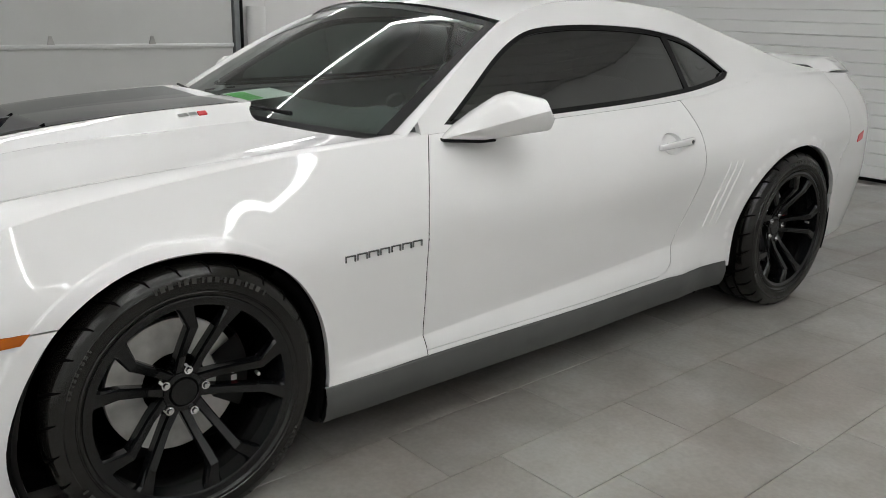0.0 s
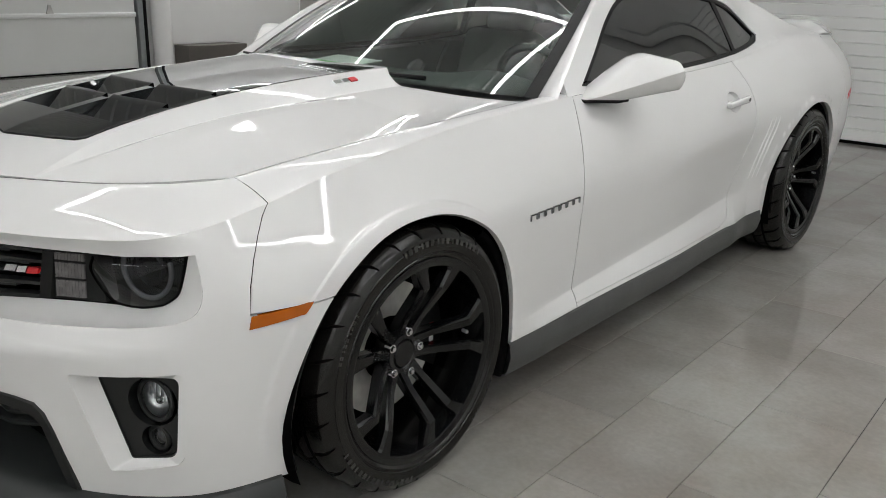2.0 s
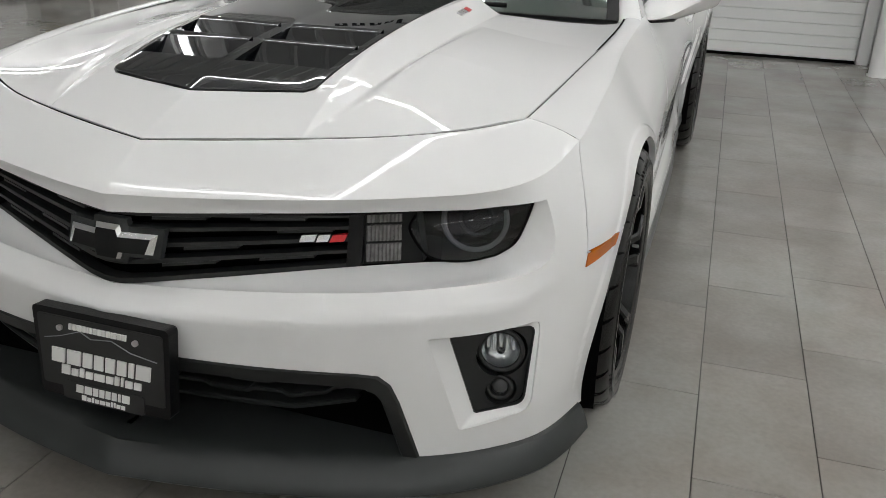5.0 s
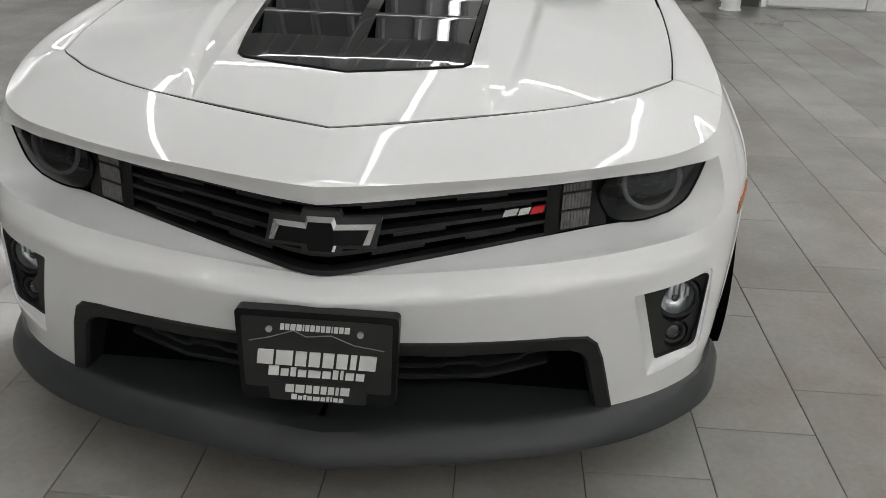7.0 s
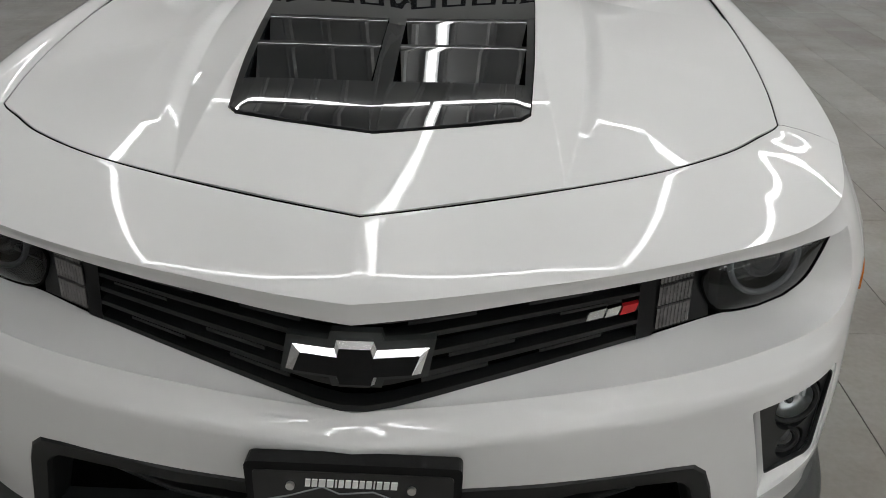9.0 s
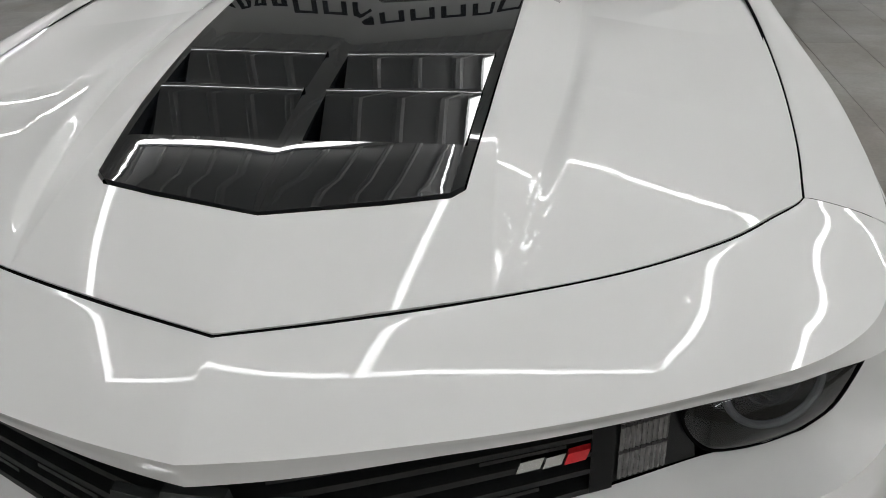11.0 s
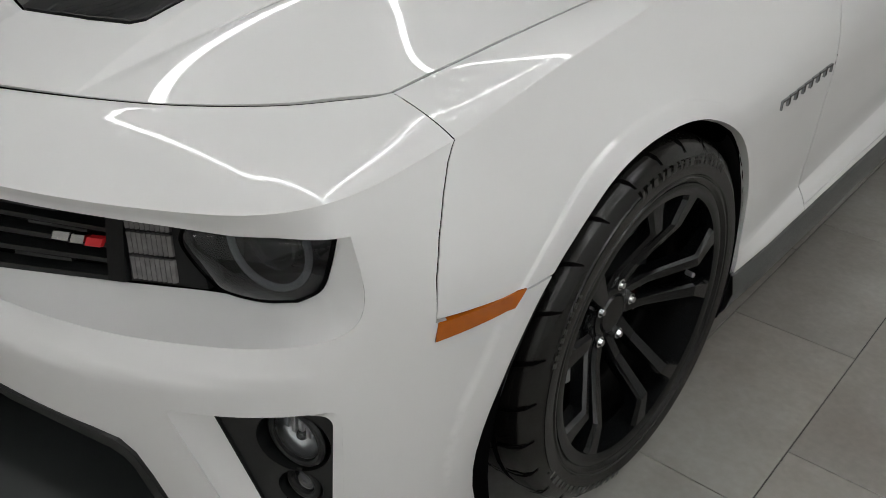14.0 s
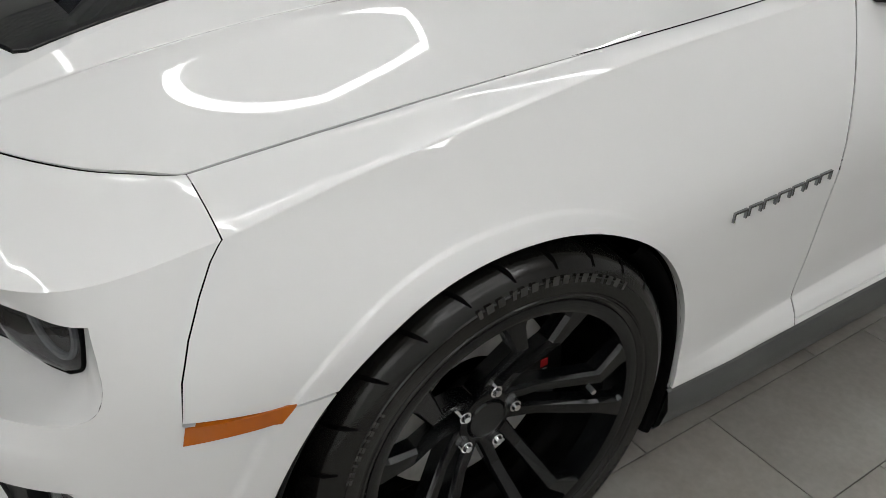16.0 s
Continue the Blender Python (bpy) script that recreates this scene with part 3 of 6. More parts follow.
SECTIONS = [
    (0.0, NOSE_MIDDLE_PROFILE),
    (float(s_of_x(.3)), NOSE_INNER_PROFILE),
    (float(s_of_x(.6)), NOSE_LAMP_PROFILE),
    (float(s_of_x(.76)), NOSE_CORNER_PROFILE),
    (float(s_of_x(.835)), CORNER_PROFILE),
    (float(s_of_y(-.43)), BUMPER_END_PROFILE),
    (float(s_of_y(-.2)), FENDER_NOSE_PROFILE),
    (float(s_of_y(0)), FRONT_ARCH_PROFILE),
    (float(s_of_y(.25)), FENDER_REAR_PROFILE),
    (float(s_of_y(.74)), DOOR_FRONT_PROFILE),
    (float(s_of_y(1.5)), DOOR_MIDDLE_PROFILE),
    (float(s_of_y(2.1)), DOOR_REAR_EDGE_PROFILE),
    (float(s_of_y(2.85)), REAR_ARCH_PROFILE),
    (float(s_of_y(3.5)), REAR_SIDE_PROFILE),
    (float(S_END), TAIL_PROFILE),
]
for _, prof in SECTIONS:
    # the last slope runs on a little past the crease
    (za, da), (zb, db), (zc, dc) = prof[-3:]
    if db == dc:
        run = db + (db - da) / (zb - za) * .03
        prof[-1:] = [(zb + .03, run), (zc, run)]
SECT_S = [s for s, _ in SECTIONS]
ARCHES = ((-.016, .318, .408), (2.852, .345, .405))        # y, z, radius


def arch_radius(arch, a):
    """Radius of a wheel arch at an angle; the front one is a little square at the back of its top."""
    if arch[0] > 1:
        return np.full_like(np.asarray(a, float), arch[2])
    return ease(np.radians([-60, 0, 30, 45, 63, 78, 90, 135, 150, 165, 182, 240]), [.409, .409, .421, .424, .418, .412, .408, .403, .398, .400, .406, .410], a)


def swell(y, z):
    """The raised lip round each wheel arch."""
    out = np.zeros_like(y)
    for arch in ARCHES:
        cy, cz, r = arch
        around = np.arctan2(z - cz, y - cy)
        d = np.hypot(y - cy, z - cz) - arch_radius(arch, np.where(around < -2, around + 2 * math.pi, around))
        reach = .034 + .022 * np.clip((cy - y) / r, 0, 1) ** 1.5
        q = np.clip((reach - d) / .008, 0, 1) * np.clip((cy + .30 - y) / .2, 0, 1)
        out += .0036 * q * q * (3 - 2 * q) * (d > -.05) * np.clip((z - .25) / .12, 0, 1)
    return out


def wedge_top(y):
    """Height of the sharp crease along the foot of the door."""
    return np.interp(y, [.40, .74, 2.1, 2.3], [.322, .339, .407, .417])


def wedge(y, z):
    """The sloped shelf below that crease."""
    top = wedge_top(y)
    reach = np.interp(y, [.40, .55, .74, 1.5, 2.1, 2.26], [0, .012, .019, .0245, .021, 0])
    return reach * np.clip((top - z) / (top - .288), 0, 1)


def shell(uv):
    """The lower body: (distance round the plan, height) to a place. Negative distance is the far side."""
    s, z = uv[:, 0], uv[:, 1]
    a = np.abs(s)
    x = np.interp(a, PLAN_S, PLAN[:, 0])
    y = np.interp(a, PLAN_S, PLAN[:, 1])
    tx = np.interp(a, PLAN_S, PLAN_T[:, 0])
    ty = np.interp(a, PLAN_S, PLAN_T[:, 1])
    ln = np.hypot(tx, ty)
    nx, ny = ty / ln * np.clip(a / .06, 0, 1), -tx / ln
    k = np.array(SECT_S)
    # above .6 the heights stretch with the crease, so that all sections end on it
    here = crease_z(a)
    up = np.maximum(z - .6, 0) / (here - .6)
    table = np.array([ease([p for p, _ in prof], [q for _, q in prof], np.where(z > .6, .6 + up * (top - .6), z))
                      for (_, prof), top in zip(SECTIONS, crease_z(k))])
    i = np.clip(np.searchsorted(k, a, side="right") - 1, 0, len(k) - 2)
    h = np.diff(k)
    slope = np.zeros_like(table)
    slope[1:-1] = (table[2:] - table[:-2]) / (k[2:] - k[:-2])[:, None]
    n = np.arange(len(a))
    t = (a - k[i]) / h[i]
    d = ((1 + 2 * t) * (1 - t) ** 2 * table[i, n] + t * (1 - t) ** 2 * h[i] * slope[i, n]
         + t * t * (3 - 2 * t) * table[i + 1, n] + t * t * (t - 1) * h[i] * slope[i + 1, n])
    d = d + (swell(y, z) + wedge(y, z) * (y > .3) * (y < 2.4)) * (a > 0.8)
    return np.c_[np.where(s < 0, -1, 1) * (x + nx * d), y + ny * d, z]


# the crease that closes the lower body at the top
_creaseS = [0, float(s_of_x(.3)), float(s_of_x(.6)), float(s_of_x(.76)), float(s_of_x(.835)), float(s_of_y(-.41)), float(s_of_y(-.2)), float(s_of_y(0)), float(s_of_y(.4)),
            float(s_of_y(.80)), float(s_of_y(1.4)), float(s_of_y(2.08)), float(s_of_y(2.45)), float(s_of_y(2.85)), float(s_of_y(3.2)), float(s_of_y(3.55)), float(S_END)]
_creaseZ = [.73, .736, .746, .757, .772, .812, .853, .878, .913, .93, .94, .962, .995, 1.04, 1.045, 1.03, 1.03]


def crease_z(s):
    return ease(_creaseS, _creaseZ, np.abs(s))


def crease(s):
    s = np.atleast_1d(np.asarray(s, float))
    return shell(np.c_[s, crease_z(s)])


def top_line(s0, s1, n=60):
    s = np.linspace(s0, s1, n)
    return np.c_[s, crease_z(s)]


def arch_line(arch, z0, z1, n=40):
    """Points of a wheel arch from its front foot at z0 over the top to its rear foot at z1, in the shell's plane."""
    cy, cz, r = arch
    a0 = math.pi - math.asin((z0 - cz) / r)
    a1 = math.asin((z1 - cz) / r)
    a = np.linspace(a0, a1, n)
    r = arch_radius(arch, a)
    return np.c_[s_of_y(cy + r * np.cos(a)), cz + r * np.sin(a)]


GAP = 0.0013
DOOR_GAP = 0.0019
S_DOOR_F = float(s_of_y(.83))
DOOR_F = catmull([(.741, .283), (.741, .45), (.741, .62), (.748, .72), (.768, .80), (.796, .87), (.83, .931)], 6)
DOOR_F = np.c_[s_of_y(DOOR_F[:, 0]), DOOR_F[:, 1]]
SILL_TOP = 0.283
SEAM = np.array([(-.487, .606), (-.480, .66), (-.466, .71), (-.447, .755), (-.428, .79), (-.415, .806), (-.408, .812)])
seam_sz = np.c_[s_of_y(SEAM[:, 0]), SEAM[:, 1]]
seam_sz[-1, 1] = crease_z(seam_sz[-1:, 0])[0]
arch_f = arch_line(ARCHES[0], .2, .27, 260)
arch_front = arch_f[(arch_f[:, 1] < .606) & (arch_f[:, 0] < s_of_y(-.03))]
arch_fender = arch_f[len(arch_front):]

# front bumper: from seam to seam, with the grille opening and the fog pockets cut out
half = [(0, .403), (float(s_of_x(.5)), .406), (float(s_of_x(.545)), .402), (float(s_of_x(.568)), .382), (float(s_of_x(.585)), .34), (float(s_of_x(.625)), .2)]
half += [(float(arch_f[0, 0]), .2)]
half += [tuple(p) for p in arch_front] + [(float(s_of_y(-.36)) , .603)]
half += [(float(seam_sz[0, 0]) + .0, .6005)] + [(float(p[0]) - GAP, float(p[1])) for p in seam_sz[1:]]
half += [tuple(p) for p in top_line(float(seam_sz[-1, 0]) - GAP, 0.0)]
half = np.array(half)
other = half[::-1][1:-1] * np.array([-1, 1])
bumper_outline = np.vstack([half, other])
_g = [(.843, .730), (.80, .724), (.72, .715), (.5, .709), (.3, .704), (0, .69)]
_gl = [(0, .540), (.3, .556), (.5, .568), (.66, .580), (.76, .588), (.815, .597), (.84, .616), (.848, .65), (.847, .69)]
_low = catmull([(float(s_of_x(x)), z) for x, z in _gl], 5)
g_right = np.vstack([_low, [(float(s_of_x(x)), z) for x, z in _g[:-1]]])
g_left = g_right[::-1] * np.array([-1, 1])
grille_hole = np.vstack([g_right, [(0, .69)], g_left[:-1]])
fog_pts = [(.632, .484), (.822, .493), (.815, .288), (.695, .262)]
fog_hole = rounded([(float(s_of_x(x)), z) for x, z in fog_pts], [.008, .02, .025, .008])
ridge_lines = []
for dz in (-.004, .002, .008, .014):
    xs_ = np.linspace(-.80, .80, 90)
    ridge_lines.append(np.c_[s_of_x(xs_), np.interp(np.abs(xs_), [0, .3, .6, .76, .8], [.497, .511, .530, .547, .553]) + dz])
front_bumper = panel("front_bumper", bumper_outline, [grille_hole, fog_hole, (fog_hole * np.array([-1, 1]))[::-1]], shell, .0105, PAINT, car, "glossy white bumper cover", rim=.02, lines=ridge_lines)

# fender
fender_outline = np.vstack([np.c_[seam_sz[:, 0] + GAP, seam_sz[:, 1]], top_line(float(seam_sz[-1, 0]) + GAP, S_DOOR_F - GAP),
                            (DOOR_F - np.array([DOOR_GAP, 0]))[::-1][1:], [(float(arch_f[-1, 0]) + .002, SILL_TOP - .01)], arch_fender[::-1], [(float(s_of_y(-.36)), .607)]])
flare_lines = []
_fy2 = np.linspace(.42, 2.26, 110)
foot_lines = [np.c_[s_of_y(_fy2), wedge_top(_fy2) + off] for off in (-.0025, 0, .0025)]
for dr in (-.008, -.006, -.004, -.002, 0):
    a_ = np.linspace(.12, math.pi - .05, 70)
    rr_ = arch_radius(ARCHES[0], a_) + dr + .034 + .022 * np.clip(-np.cos(a_) * 1.1, 0, 1) ** 1.5
    flare_lines.append(np.c_[s_of_y(ARCHES[0][0] + rr_ * np.cos(a_)), ARCHES[0][1] + rr_ * np.sin(a_)])
fender = panel("fender", fender_outline, [], shell, .011, PAINT, car, "glossy white front fender", rim=.018, eps=.0015, lines=flare_lines + foot_lines)

# door
door_rear = catmull([(2.134, .964), (2.15, .91), (2.168, .83), (2.168, .72), (2.15, .64), (2.11, .54), (2.05, .43), (2.03, .37), (2.02, .335), (1.985, .311), (1.93, .2985)], 6)
door_rear = np.c_[s_of_y(door_rear[:, 0]), door_rear[:, 1]]
door_top = top_line(S_DOOR_F + GAP, float(s_of_y(2.133)), 40)
CUP_Y, CUP_Z = 1.972, .818
CUP = [(CUP_Y + .062 * math.cos(a), CUP_Z + .040 * math.sin(a)) for a in np.linspace(0, 2 * math.pi, 36, endpoint=False)]
door_outline = np.vstack([[(float(DOOR_F[0, 0]) + GAP, .2985)], (DOOR_F + np.array([DOOR_GAP, 0]))[1:-1], door_top, door_rear - np.array([DOOR_GAP, 0])])
CUP_HOLE = np.array([(float(s_of_y(y)), z) for y, z in CUP])
door = panel("door", door_outline, [CUP_HOLE], shell, .013, PAINT, car, "glossy white closed door", rim=.018, eps=.0012, lines=foot_lines)

# rear quarter
arch_r = arch_line(ARCHES[1], .25, .30)
S_REAR = float(s_of_y(3.32))
quarter_outline = np.vstack([(door_rear + np.array([DOOR_GAP, 0]))[::-1], top_line(float(s_of_y(2.136)), S_REAR, 60), [(S_REAR, .74), (float(s_of_y(3.24)), .66), (float(arch_r[-6, 0]), float(arch_r[-6, 1]))],
                             arch_r[:-6][::-1], [(float(s_of_y(1.995)), SILL_TOP)]])
quarter = panel("quarter_panel", quarter_outline, [], shell, .018, PAINT, car, "glossy white rear quarter panel", rim=.018)
rocker_s = np.linspace(float(DOOR_F[0, 0]) + GAP, float(s_of_y(1.99)), 50)
rocker = loft("rocker", [shell(np.c_[rocker_s, np.full(50, zz)]) + np.array([dx, 0, 0]) for zz, dx in ((.2962, -.012), (.2958, -.0005), (.283, 0), (.279, -.004))], PAINT, car, "white rocker strip under the door", False, 40)
rear_half = np.vstack([[(float(arch_r[-6, 0]), float(arch_r[-6, 1]) - .006), (float(s_of_y(3.243)), .654), (S_REAR + GAP * 2, .736)], top_line(S_REAR + GAP * 2, S_END), [(S_END, .28)],
                       [(float(s_of_y(3.35)), .24)], [(float(p[0]), float(p[1])) for p in arch_r[-5:][::-1]]])
rear_corner = panel("rear_bumper", rear_half, [], shell, .022, PAINT, car, "glossy white rear bumper corner", rim=.018)

# the strip between the hood's side and the fender crease, and the brow in front of the hood
HOOD_SIDE = catmull([(.716, -.385, .849), (.735, -.23, .870), (.752, .0, .893), (.765, .3, .913), (.768, .55, .926), (.762, .76, .936)], 10)
HOOD_NOSE = catmull([(0, -.739, .806), (.155, -.695, .8115), (.315, -.642, .819), (.474, -.574, .826), (.6, -.497, .834), (.671, -.432, .841), (.703, -.403, .846), (.716, -.385, .849)], 10)


def by_length(line, n):
    line = np.asarray(line)
    d = np.r_[0, np.cumsum(np.linalg.norm(np.diff(line, axis=0), axis=1))]
    t = np.linspace(0, d[-1], n)
    return np.c_[[np.interp(t, d, line[:, i]) for i in range(line.shape[1])]].T


def strip(name, a, b, rise, lean, rows, mat, parent, label="", flip=False, gap=0.0):
    """A crowned strip between two lines: a quadratic arc over a point raised by rise, nearer the second line by lean."""
    out = []
    for t in np.r_[0, .02, .05, .09, np.linspace(.14, 1, rows - 4)]:
        m = a + (b - a) * lean + np.array([0, 0, 1.0]) * rise
        p = (1 - t) ** 2 * a + 2 * t * (1 - t) * m + t * t * b
        p[:, 2] -= .0016 * np.exp(-np.linalg.norm(p - a, axis=1) / .004)
        out.append(p)
    first = out[0].copy()
    out.insert(0, first - np.array([0, 0, .014]))
    return loft(name, out, mat, parent, label, flip)


n_side = 140
edge_line = crease(np.linspace(float(seam_sz[-1, 0]) + GAP, S_DOOR_F - GAP, n_side))
fender_top = strip("fender_top", by_length(HOOD_SIDE, n_side) + np.array([GAP, 0, 0]), edge_line, .009, .62, 22, PAINT, fender, "", True)


def bead(name, line, n1, n2, r, parent, proud=.0005):
    """A small rounded edge along a sharp crease, between the directions n1 and n2."""
    n1 = n1 / np.linalg.norm(n1, axis=1)[:, None]
    n2 = n2 / np.linalg.norm(n2, axis=1)[:, None]
    mid = n1 + n2
    mid = mid / np.linalg.norm(mid, axis=1)[:, None]
    centre = line - mid * (r - proud)
    rows_ = []
    for t in np.linspace(0, 1, 7):
        n = n1 * (1 - t) + n2 * t
        rows_.append(centre + n / np.linalg.norm(n, axis=1)[:, None] * r)
    return loft(name, rows_, PAINT, parent, "", False, 80)


crease_s = np.linspace(float(seam_sz[-1, 0]) + GAP, S_DOOR_F - GAP, n_side)
side_n = surface_normals(shell, np.c_[crease_s, crease_z(crease_s) - .003])
side_n = side_n * np.sign(side_n[:, :1])
top_across = edge_line - by_length(HOOD_SIDE, n_side)
lift = edge_line - (by_length(HOOD_SIDE, n_side) * .38 + edge_line * .62 + np.array([0, 0, .009]))
top_n = np.cross(np.gradient(edge_line, axis=0), lift)
top_n = top_n * np.sign(top_n[:, 2:])
bead("fender_crease", edge_line, side_n, top_n, .005, fender)
n_nose = 170
nose_edge = crease(np.linspace(0, float(seam_sz[-1, 0]) - GAP, n_nose))
seam_line = by_length(HOOD_NOSE, n_nose)
rise = (.0080 + .0024 * np.sin(np.linspace(0, .75 * math.pi, n_nose)))[:, None]
brow_a = np.vstack([(seam_line * np.array([-1, 1, 1]))[::-1][:-1], seam_line]) + np.array([0, -.0016, 0])
brow_b = np.vstack([(nose_edge * np.array([-1, 1, 1]))[::-1][:-1], nose_edge])
brow_rise = np.vstack([rise[::-1][:-1], rise])
brow = strip("brow", brow_a, brow_b, brow_rise, .62, 30, PAINT, front_bumper, "")

# ---- hood ----
_hx = [0, .155, .315, .474, .6, .671, .703, .72, .80]
_hy = [-.739, -.695, -.642, -.574, -.497, -.432, -.403, -.378, -.24]
_hz = [.806, .8115, .819, .826, .834, .841, .846, .850, .862]


NOSE_Y = np.polyfit(_hx, _hy, 5)
NOSE_Z = np.polyfit(_hx, _hz, 3)
_fy = [-.642, -.46, -.22, 0, .25, .50]


def flank_in(y):
    return ease(_fy, [.314, .300, .287, .291, .309, .327], y)


def flank_out(y):
    return ease(_fy, [.3145, .350, .378, .395, .405, .411], y)


def hood_surface(uv):
    x, y = uv[:, 0], uv[:, 1]
    ax = np.abs(x)
    front = np.polyval(NOSE_Y, np.clip(ax, 0, .8))
    base = np.polyval(NOSE_Z, np.clip(ax, 0, .8))
    eta = np.clip(y - front, -.02, 3)
    rise_ = .195 * (1 - np.exp(-eta / .446))
    far_ = np.clip((ax - .28) / .52, 0, 1)
    share = .80 - .44 * far_ * far_ * (3 - 2 * far_)
    foot = np.clip((ax - flank_out(y)) / .035, 0, 1)
    share = share + .12 * np.clip((.25 - y) / .4, 0, 1) * foot * foot * (3 - 2 * foot) * np.clip((.745 - ax) / .28, 0, 1)
    # the raised middle with its sloped flanks
    x_in, x_out = flank_in(y), flank_out(y)
    ramp = np.clip((x_out - ax) / np.maximum(x_out - x_in, .004), 0, 1)
    ramp = np.where(y < -.642, 1.0, ramp)
    fade = np.clip((ax - .30) / .02, 0, 1)
    ramp = np.where(y < -.642, 1 - fade * np.clip((ax - .314) / .25, 0, 1), ramp)
    step_ = (1 - share) * ramp
    return np.c_[x, y, base + rise_ * (share + step_)]


hood_rear = catmull([(0, .535), (.15, .53), (.29, .51), (.33, .495), (.37, .47), (.42, .475), (.55, .56), (.66, .65), (.745, .735)], 6)
side_xy = HOOD_SIDE[HOOD_SIDE[:, 1] < .735][:, :2] - np.array([.0026, 0])
hood_half = np.vstack([HOOD_NOSE[:-1, :2] + np.array([0, .0032]), side_xy, hood_rear[::-1][:-1]])
hood_outline = np.vstack([hood_half, [(0, .535)], (hood_half * np.array([-1, 1]))[::-1][:-1]])
insert_half = [(0, -.558), (.16, -.522), (.245, -.497), (.263, -.478), (.275, -.3), (.288, 0), (.296, .3), (.30, .47)]
insert_outline = np.array(insert_half + [(-x, y) for x, y in insert_half[::-1][:-1]])
fy = np.linspace(-.636, .44, 60)
flanks = [np.c_[sg * (f(fy) + off), fy] for sg in (1, -1) for f in (flank_in, flank_out) for off in (-.003, 0, .003)]
hood = panel("hood", hood_outline, [insert_outline], hood_surface, .0105, PAINT, car, "glossy white hood with a raised middle", rim=.014, edge=.012, eps=.0015, lines=flanks)


def insert_surface(uv):
    p = hood_surface(uv)
    p[:, 2] += .0015 + .005 * np.clip((.30 - uv[:, 1]) / .6, 0, 1) * np.clip((uv[:, 1] + .60) / .1, 0, 1) * np.clip((.30 - np.abs(uv[:, 0])) / .06, 0, 1)
    return p


# black strips under the panel gaps: the shade of the gap put into their colour
nose_full = np.vstack([(HOOD_NOSE * np.array([-1, 1, 1]))[::-1][:-1], HOOD_NOSE])
loft("seam_seal", [nose_full + np.array([0, -.006, -.0032]), nose_full + np.array([0, .006, -.0016])], VOID, hood, "black strip for the shade in the hood gap", True)
for sgn in (1, -1):
    edge = HOOD_SIDE * np.array([sgn, 1, 1])
    loft("seam_seal", [edge + np.array([-.006 * sgn, 0, -.0030]), edge + np.array([.006 * sgn, 0, -.0040])], VOID, hood, "black strip for the shade in the hood gap", sgn < 0)


def side_seam_shade(line, parent):
    """A black strip just under a gap between two side panels, for the gap's shade."""
    flat = np.asarray(line)
    inward = surface_normals(shell, flat) * .0016
    rows_ = [shell(flat + np.array([off, 0])) - inward for off in (-.005, .005)]
    for sgn in (1, -1):
        loft("seam_seal", [r * np.array([sgn, 1, 1]) for r in rows_], VOID, parent, "black strip for the shade in the panel gap", sgn < 0)


side_seam_shade(DOOR_F, door)
side_seam_shade(door_rear[:-8], door)
side_seam_shade(seam_sz, fender)

VENTS = []
for y0, y1 in ((-.405, -.262), (-.250, -.118)):
    w0, w1 = .252 + (y0 + .45) * .045, .252 + (y1 + .45) * .045
    VENTS.append(np.array([(.018, y0), (w0, y0 + .012), (w1, y1 + .012), (.018, y1)]))
inner = insert_outline * np.array([.993, .996])
holes = []
for v in VENTS:
    holes += [v, (v * np.array([-1, 1]))[::-1]]
insert = panel("hood_insert", inner, holes, insert_surface, .014, GLOSS_BLACK, hood, "glossy dark carbon hood insert with open vents", rim=.05, edge=.012, weld=True, hard=32)
for v in VENTS:
    for side in (1, -1):
        mark = np.array([side, 1])
        hi = insert_surface(v[2:4] * mark)            # outer and inner end of the rear edge
        lo = insert_surface((v[0:2] + np.array([(.016, 0), (-.016, 0)])) * mark)
        lo[:, 2] -= .040
        hi[:, 2] += .006
        inner_hi, outer_hi, inner_lo, outer_lo = hi[1], hi[0], lo[0], lo[1]
        u = np.linspace(0, 1, 6)[:, None]
        back_edge = inner_hi * (1 - u) + outer_hi * u
        front_edge = inner_lo * (1 - u) + outer_lo * u
        rows_ = [back_edge - np.array([0, -.0034, .02]), back_edge + np.array([0, .0034, -.0032]), back_edge + np.array([0, .0030, -.0012]), back_edge + np.array([0, .0018, -.0002]), back_edge]
        for t in np.linspace(.12, 1, 6):
            rows_.append(back_edge * (1 - t) + front_edge * t + np.array([0, 0, -.002 * math.sin(math.pi * t)]))
        loft("louvre", rows_, GLOSS_BLACK, insert, "", side < 0, 50)
# near-black slab under the vents, standing in for the shade below them
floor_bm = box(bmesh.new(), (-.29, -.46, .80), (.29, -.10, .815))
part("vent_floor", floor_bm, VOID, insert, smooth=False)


# ---- greenhouse ----
def top_x(y):
    return crease(s_of_y(np.asarray(y, float)))[:, 0]


def top_zc(y):
    return crease_z(s_of_y(np.asarray(y, float)))


RAIL = ([.74, 1.0, 1.2, 1.31, 1.42, 1.6, 1.9, 2.2, 2.5, 2.8, 3.1, 3.32], [.930, 1.10, 1.21, 1.256, 1.292, 1.325, 1.34, 1.318, 1.262, 1.178, 1.085, 1.05])


def rail_z(y):
    return ease(RAIL[0], RAIL[1], y)


